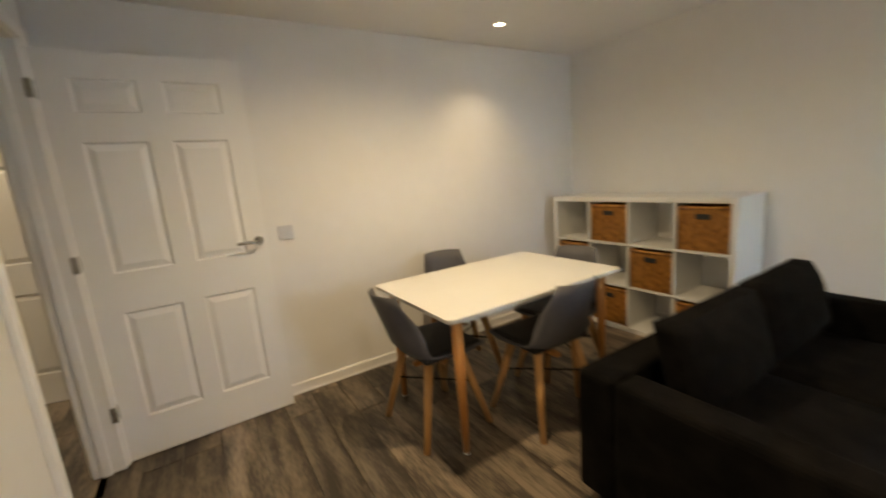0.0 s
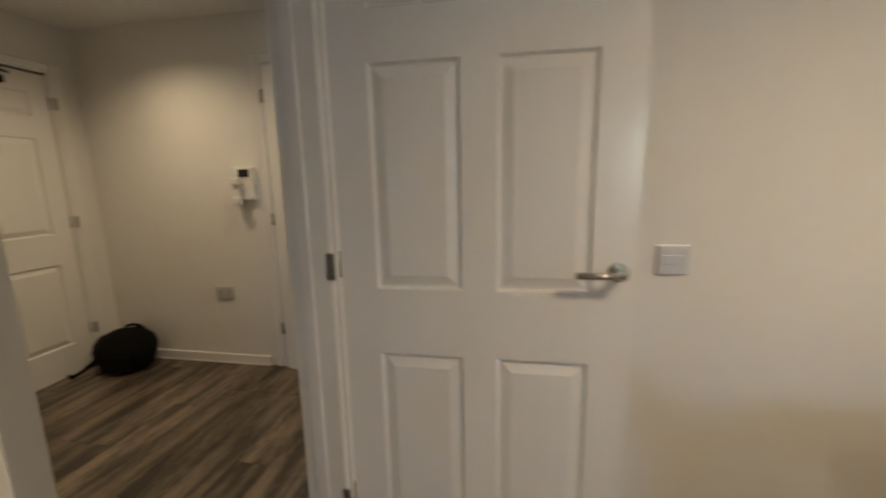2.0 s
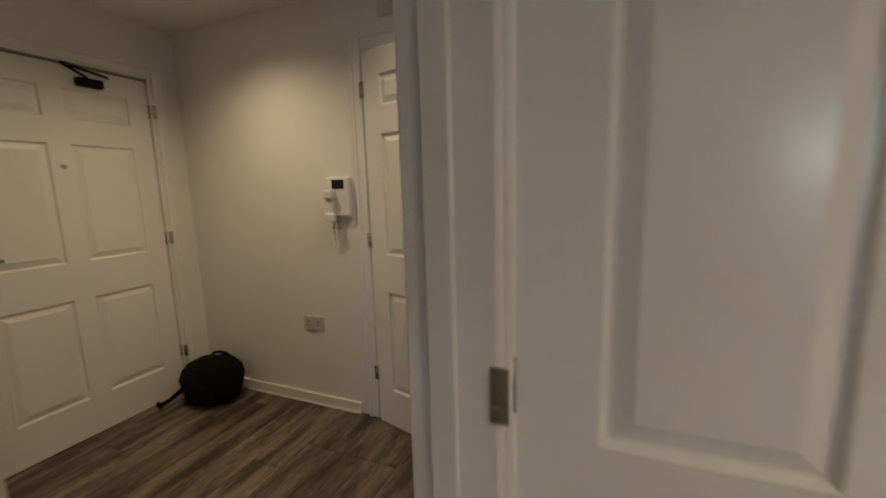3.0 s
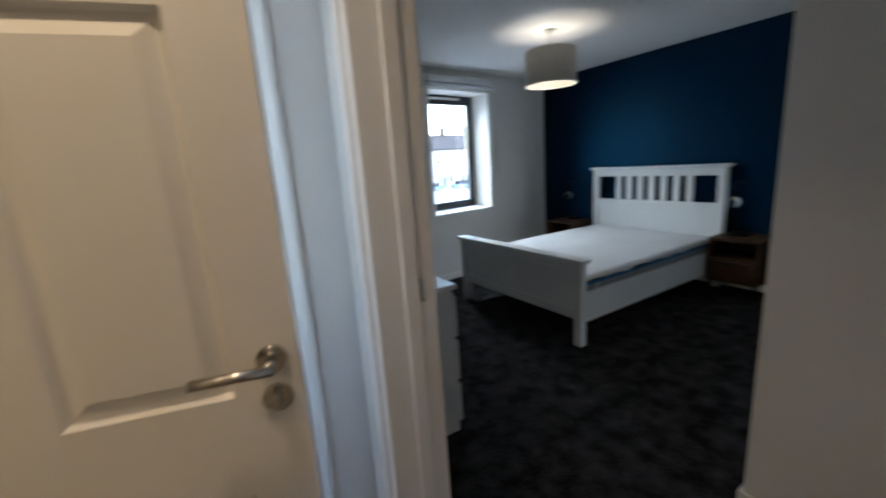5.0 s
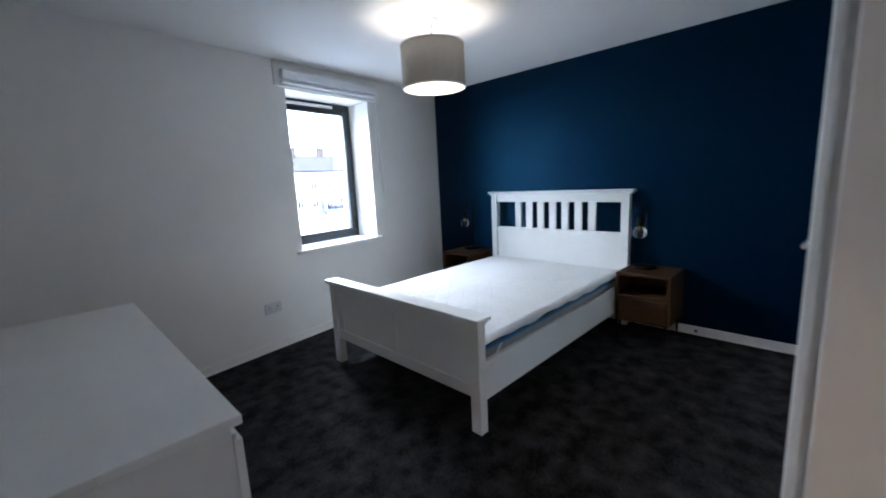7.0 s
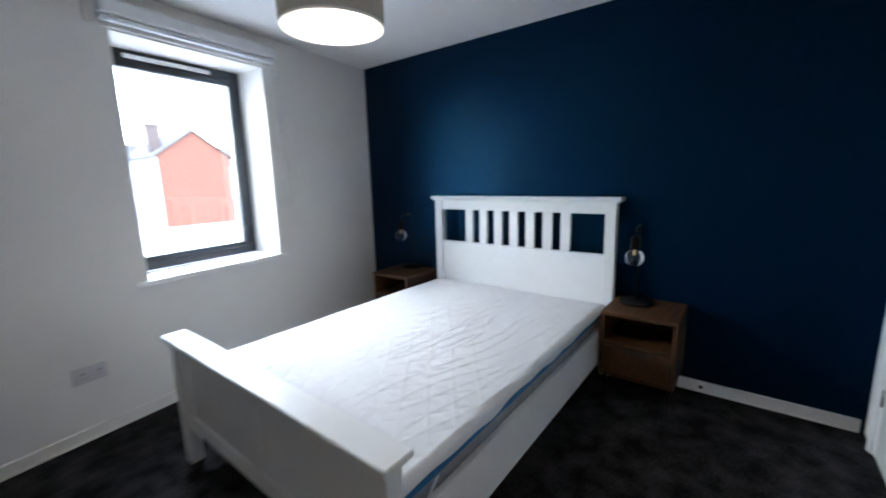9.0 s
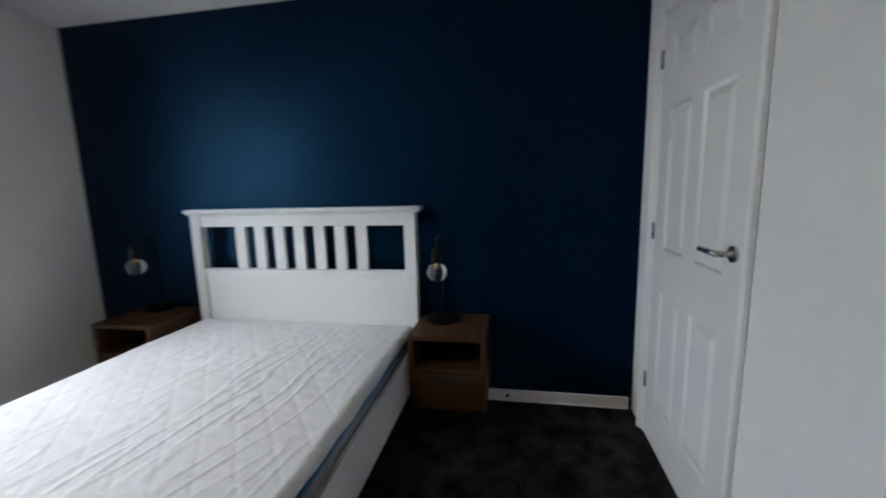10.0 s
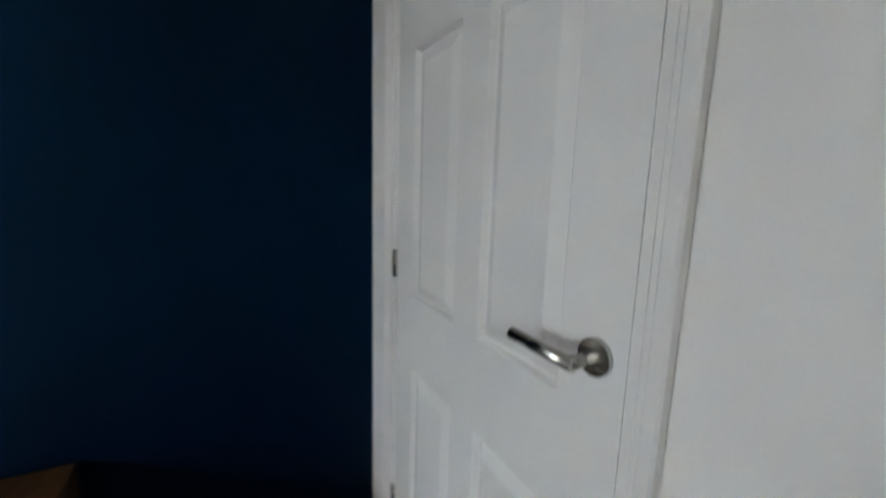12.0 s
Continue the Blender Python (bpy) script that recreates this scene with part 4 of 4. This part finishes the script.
base = None
for r, c in ((2, 1), (2, 3), (1, 0), (1, 2), (0, 1), (0, 3)):
    y = KY1 - outer - cell_w / 2 - c * (cell_w + inner)
    z = outer + r * (cell_h + inner)
    m = pose(KX0 + 0.014, y, z + 0.001)
    base = basket(m, "brown wicker storage basket in a white shelf cube") if base is None else copy_thing(base, m) and base

# ---- sofa ----
so = thing("sofa", pose(0, 0, 0), "dark charcoal fabric two-seat sofa with loose back cushions", "sofa")
SX0, SX1, SY0, SY1 = 1.10, 2.70, 0.62, 1.52
bm = bmesh.new()
box(bm, SX0 + 0.14, SX1 - 0.14, SY0 + 0.03, SY1 - 0.16, 0.09, 0.30, bevel=0.02, seg=2)
part("seat_base", bm, M_SOFA, so)
part("backrest", boxes((SX0 + 0.004, SX1 - 0.004, SY1 - 0.1585, SY1, 0.07, 0.585), bevel=0.025, seg=3), M_SOFA, so)
for x in (SX0, SX1 - 0.135):
    part("arm", boxes((x, x + 0.135, SY0, SY1 - 0.16, 0.07, 0.585), bevel=0.025, seg=3), M_SOFA, so)
xm = (SX0 + SX1) / 2


def cushion(x0, x1, y0, y1, z0, z1, lean, puff):
    bm = bmesh.new()
    box(bm, x0, x1, y0, y1, z0, z1)
    bmesh.ops.subdivide_edges(bm, edges=bm.edges, cuts=7, use_grid_fill=True)
    c = Vector(((x0 + x1) / 2, (y0 + y1) / 2, (z0 + z1) / 2))
    h = Vector(((x1 - x0) / 2, (y1 - y0) / 2, (z1 - z0) / 2))
    for v in bm.verts:
        q = v.co - c
        u = Vector((q.x / h.x, q.y / h.y, q.z / h.z))
        r = max(0.0, 1 - max(u.x * u.x, u.z * u.z)) if h.y < h.z else max(0.0, 1 - max(u.x * u.x, u.y * u.y))
        if h.y < h.z:
            v.co.y += u.y * puff * (r - 0.5)
        else:
            v.co.z += u.z * puff * (r - 0.5)
        v.co.y += lean * (v.co.z - z0)
        v.co += 0.008 * Vector((noise.noise(v.co * 5), noise.noise(v.co * 5 + Vector((9, 0, 0))), noise.noise(v.co * 6)))
    for f in bm.faces:
        f.smooth = True
    return bm


for x0, x1 in ((SX0 + 0.145, xm - 0.005), (xm + 0.005, SX1 - 0.145)):
    part("seat_cushion", cushion(x0, x1, SY0 + 0.01, SY1 - 0.17, 0.305, 0.43, 0.0, 0.03), M_SOFA, so)
    part("back_cushion", cushion(x0 + 0.045, x1 + 0.02, SY1 - 0.40, SY1 - 0.21, 0.44, 0.765, 0.22, 0.11), M_SOFA, so)
for x in (SX0 + 0.07, SX1 - 0.07):
    for y in (SY0 + 0.07, SY1 - 0.07):
        part("foot", rod(bmesh.new(), (x, y, 0.072), (x, y, 0.0), 0.022, 0.016), M_BLACK, so)

# ---- bag in the hall ----
bag = thing("rucksack", pose(-2.80, 4.24, 0, 0, 0, 12), "slumped black fabric rucksack on the hall floor", "bag")
bm = bmesh.new()
bmesh.ops.create_icosphere(bm, subdivisions=4, radius=1.0)
for v in bm.verts:
    p = v.co.copy()
    k = 0.16 * noise.noise(p * 1.7) + 0.06 * noise.noise(p * 4.5)
    v.co = Vector((p.x * 0.21 * (1 + k), p.y * 0.15 * (1 + k), max(p.z, -0.8) * 0.17 * (1 + k * 0.7) + 0.137))
    v.co.z += 0.05 * max(0, p.x) * max(p.z, 0)
    v.co.z = max(v.co.z, 0.001)
for f in bm.faces:
    f.smooth = True
part("body", bm, M_BAG, bag)
part("top_handle", tube(bmesh.new(), [(0.0, 0.0, 0.29), (0.02, 0, 0.325), (0.07, 0, 0.335), (0.12, 0, 0.325), (0.14, 0, 0.28)], 0.010, 8), M_BAG, bag)
part("shoulder_strap", tube(bmesh.new(), [(-0.15, -0.08, 0.12), (-0.22, -0.13, 0.05), (-0.28, -0.16, 0.013), (-0.34, -0.12, 0.012), (-0.36, -0.04, 0.014), (-0.30, 0.02, 0.02), (-0.2, 0.03, 0.05)], 0.012, 8), M_BAG, bag)
bm = boxes((-0.10, 0.11, -0.155, -0.125, 0.03, 0.15), bevel=0.012, seg=2)
part("front_pocket", bm, M_BAG, bag)


# ---- outside the bedroom window ----
def terrace_house(x, y, w, wall, label, ridge=6.8, eaves=4.0):
    h = thing("terraced_house", pose(x, y, -3.0), label, "house", "houses across the street")
    e, r, dp = eaves + 3.0, ridge + 3.0, 8.0
    part("wall", boxes((0, w, 0, dp, 0, e)), wall, h)
    bm = bmesh.new()
    v = [bm.verts.new(p) for p in ((-0.05, -0.3, e - 0.1), (w + 0.05, -0.3, e - 0.1), (w + 0.05, dp / 2, r), (-0.05, dp / 2, r), (-0.05, dp + 0.3, e - 0.1), (w + 0.05, dp + 0.3, e - 0.1))]
    for q in ((0, 1, 2, 3), (3, 2, 5, 4), (0, 3, 4), (1, 5, 2), (0, 4, 5, 1)):
        bm.faces.new([v[i] for i in q])
    rf = part("roof", bm, M_SLATE, h)
    bm = boxes((w - 0.55, w + 0.55, dp / 2 - 0.5, dp / 2 + 0.5, r - 0.9, r + 1.1), (w - 0.65, w + 0.65, dp / 2 - 0.6, dp / 2 + 0.6, r + 1.1, r + 1.25))
    for k in (-0.3, 0.0, 0.3):
        rod(bm, (w + k, dp / 2, r + 1.25), (w + k, dp / 2, r + 1.65), 0.12, n=8)
    part("chimney", bm, M_CHIMNEY, rf)
    part("gutter", rod(bmesh.new(), (0, -0.34, e - 0.1), (w, -0.34, e - 0.1), 0.07, n=8), M_BLACK, h)
    for wx in (0.7, w - 1.9):
        for z in (0.9, 3.6):
            wd = part("window", boxes((wx, wx + 1.2, -0.06, 0.02, z, z + 1.5)), M_PLASTIC, h)
            part("pane", boxes((wx + 0.08, wx + 0.56, -0.09, -0.061, z + 0.08, z + 1.42), (wx + 0.64, wx + 1.12, -0.09, -0.061, z + 0.08, z + 1.42)), M_SCREEN, wd)
    part("front_door", boxes((w / 2 - 0.45, w / 2 + 0.45, -0.06, 0.02, 0, 2.1)), M_ANTHRACITE, h)
    return h


one = terrace_house(26, 66, 5.2, M_RENDER, "pale rendered terraced house with slate roof and brick chimney")
for k in (-4, -3, -2, -1, 1, 2, 3, 4, 5, 6, 7, 8):
    copy_thing(one, pose(26 + 5.2 * k, 66, -3.0))
gable = thing("gable_house", pose(15.7, 53, -3.0), "red brick end house with a plain gable wall", "house")
bm = bmesh.new()
v = [bm.verts.new((x, y, z)) for y in (0, 12) for x, z in ((0, 0), (7.2, 0), (7.2, 7.4), (3.6, 10.0), (0, 7.4))]
for q in ((0, 1, 2, 3, 4), (9, 8, 7, 6, 5), (0, 5, 6, 1), (1, 6, 7, 2)):
    bm.faces.new([v[i] for i in q])
part("wall", bm, M_BRICK, gable)
part("side_wall", boxes((-0.06, 0.0, 0.02, 11.98, 0, 7.35)), M_RENDER, gable, "pale rendered side wall")
for wy in (2.0, 6.0):
    wd = part("window", boxes((-0.10, -0.055, wy, wy + 1.3, 3.9, 5.3)), M_PLASTIC, gable)
    part("pane", boxes((-0.13, -0.101, wy + 0.08, wy + 1.22, 3.98, 5.22)), M_SCREEN, wd)
bm = bmesh.new()
for x0, z0, x1, z1 in ((-0.35, 7.2, 3.6, 10.05), (3.6, 10.05, 7.55, 7.2)):
    a = [bm.verts.new(p) for p in ((x0, -0.2, z0), (x1, -0.2, z1), (x1, 12.2, z1), (x0, 12.2, z0), (x0, -0.2, z0 + 0.18), (x1, -0.2, z1 + 0.18), (x1, 12.2, z1 + 0.18), (x0, 12.2, z0 + 0.18))]
    for q in ((0, 1, 2, 3), (4, 7, 6, 5), (0, 4, 5, 1), (2, 6, 7, 3), (0, 3, 7, 4), (1, 5, 6, 2)):
        bm.faces.new([a[i] for i in q])
gr = part("roof", bm, M_SLATE, gable)
part("chimney", boxes((0.2, 1.4, 2.3, 3.2, 7.4, 10.6), (0.1, 1.5, 2.2, 3.3, 10.6, 10.8)), M_CHIMNEY, gr)


def parked_car(m, label):
    c = thing("parked_car", m, label, "car", "cars in the street")
    bm = boxes((-2.1, 2.1, -0.85, 0.85, 0.28, 0.82), bevel=0.12, seg=3)
    part("body", bm, M_CAR, c)
    bm = boxes((-1.25, 1.2, -0.74, 0.74, 0.80, 1.42), bevel=0.22, seg=3)
    part("cabin", bm, M_SCREEN, c, "dark glazed cabin")
    for x in (-1.3, 1.3):
        for y in (-0.86, 0.86):
            w = part("wheel", rod(bmesh.new(), (x, y - 0.1, 0.32), (x, y + 0.1, 0.32), 0.32, n=20), M_BLACK, c)
            part("rim", rod(bmesh.new(), (x, y - 0.11, 0.32), (x, y + 0.11, 0.32), 0.19, n=16), M_STEEL, w)
    return c


car = parked_car(pose(33, 60.5, -3.0), "blue-grey car parked in front of the houses")
copy_thing(car, pose(39, 60.5, -3.0))
copy_thing(car, pose(46, 60.5, -3.0))

# ---- vinyl planks, living room and hall ----
floor_planks = structure("floor", boxes((-0.67, 3.11, -2.39, 3.19, -0.0115, -0.0035)), M_SLOT, "grey-brown oak effect vinyl plank floor", "floor")
hall_floor = structure("floor_hall", boxes((-3.2, -0.6, 0.95, 4.52, -0.0115, -0.0035)), M_SLOT, "grey-brown oak effect vinyl plank floor in the hall", "floor")
PW, PL = 0.18, 1.22
plank_mesh = {}


def plank(parent, x, y, w, l):
    key = (round(w, 3), round(l, 3))
    if key not in plank_mesh:
        bm = bmesh.new()
        g = 0.0007
        lo = [bm.verts.new(p) for p in ((g, g, -0.0035), (w - g, g, -0.0035), (w - g, l - g, -0.0035), (g, l - g, -0.0035))]
        b = g + 0.0014
        hi = [bm.verts.new(p) for p in ((b, b, 0.0), (w - b, b, 0.0), (w - b, l - b, 0.0), (b, l - b, 0.0))]
        bm.faces.new(hi)
        for i in range(4):
            bm.faces.new((lo[i], lo[(i + 1) % 4], hi[(i + 1) % 4], hi[i]))
        plank_mesh[key] = mesh_of("plank", bm, M_PLANK)
    share("plank", plank_mesh[key], parent, pose(x, y, 0))


def lay(parent, x0, x1, y0, y1, seed):
    rnd = random.Random(seed)
    x = x0
    while x < x1 - 0.01:
        w = min(PW, x1 - x)
        y = y0 - rnd.choice((0.0, 0.2, 0.4, 0.6, 0.8, 1.0))
        while y < y1 - 0.01:
            a, b = max(y, y0), min(y + PL, y1)
            if b - a > 0.02:
                plank(parent, x, a, w, b - a)
            y += PL
        x += PW


lay(floor_planks, -0.66, 3.10, -2.38, 3.20, 3)
lay(hall_floor, -3.14, -0.62, 2.85, 4.50, 4)
lay(hall_floor, -1.44, -0.66, 1.0, 2.85, 5)
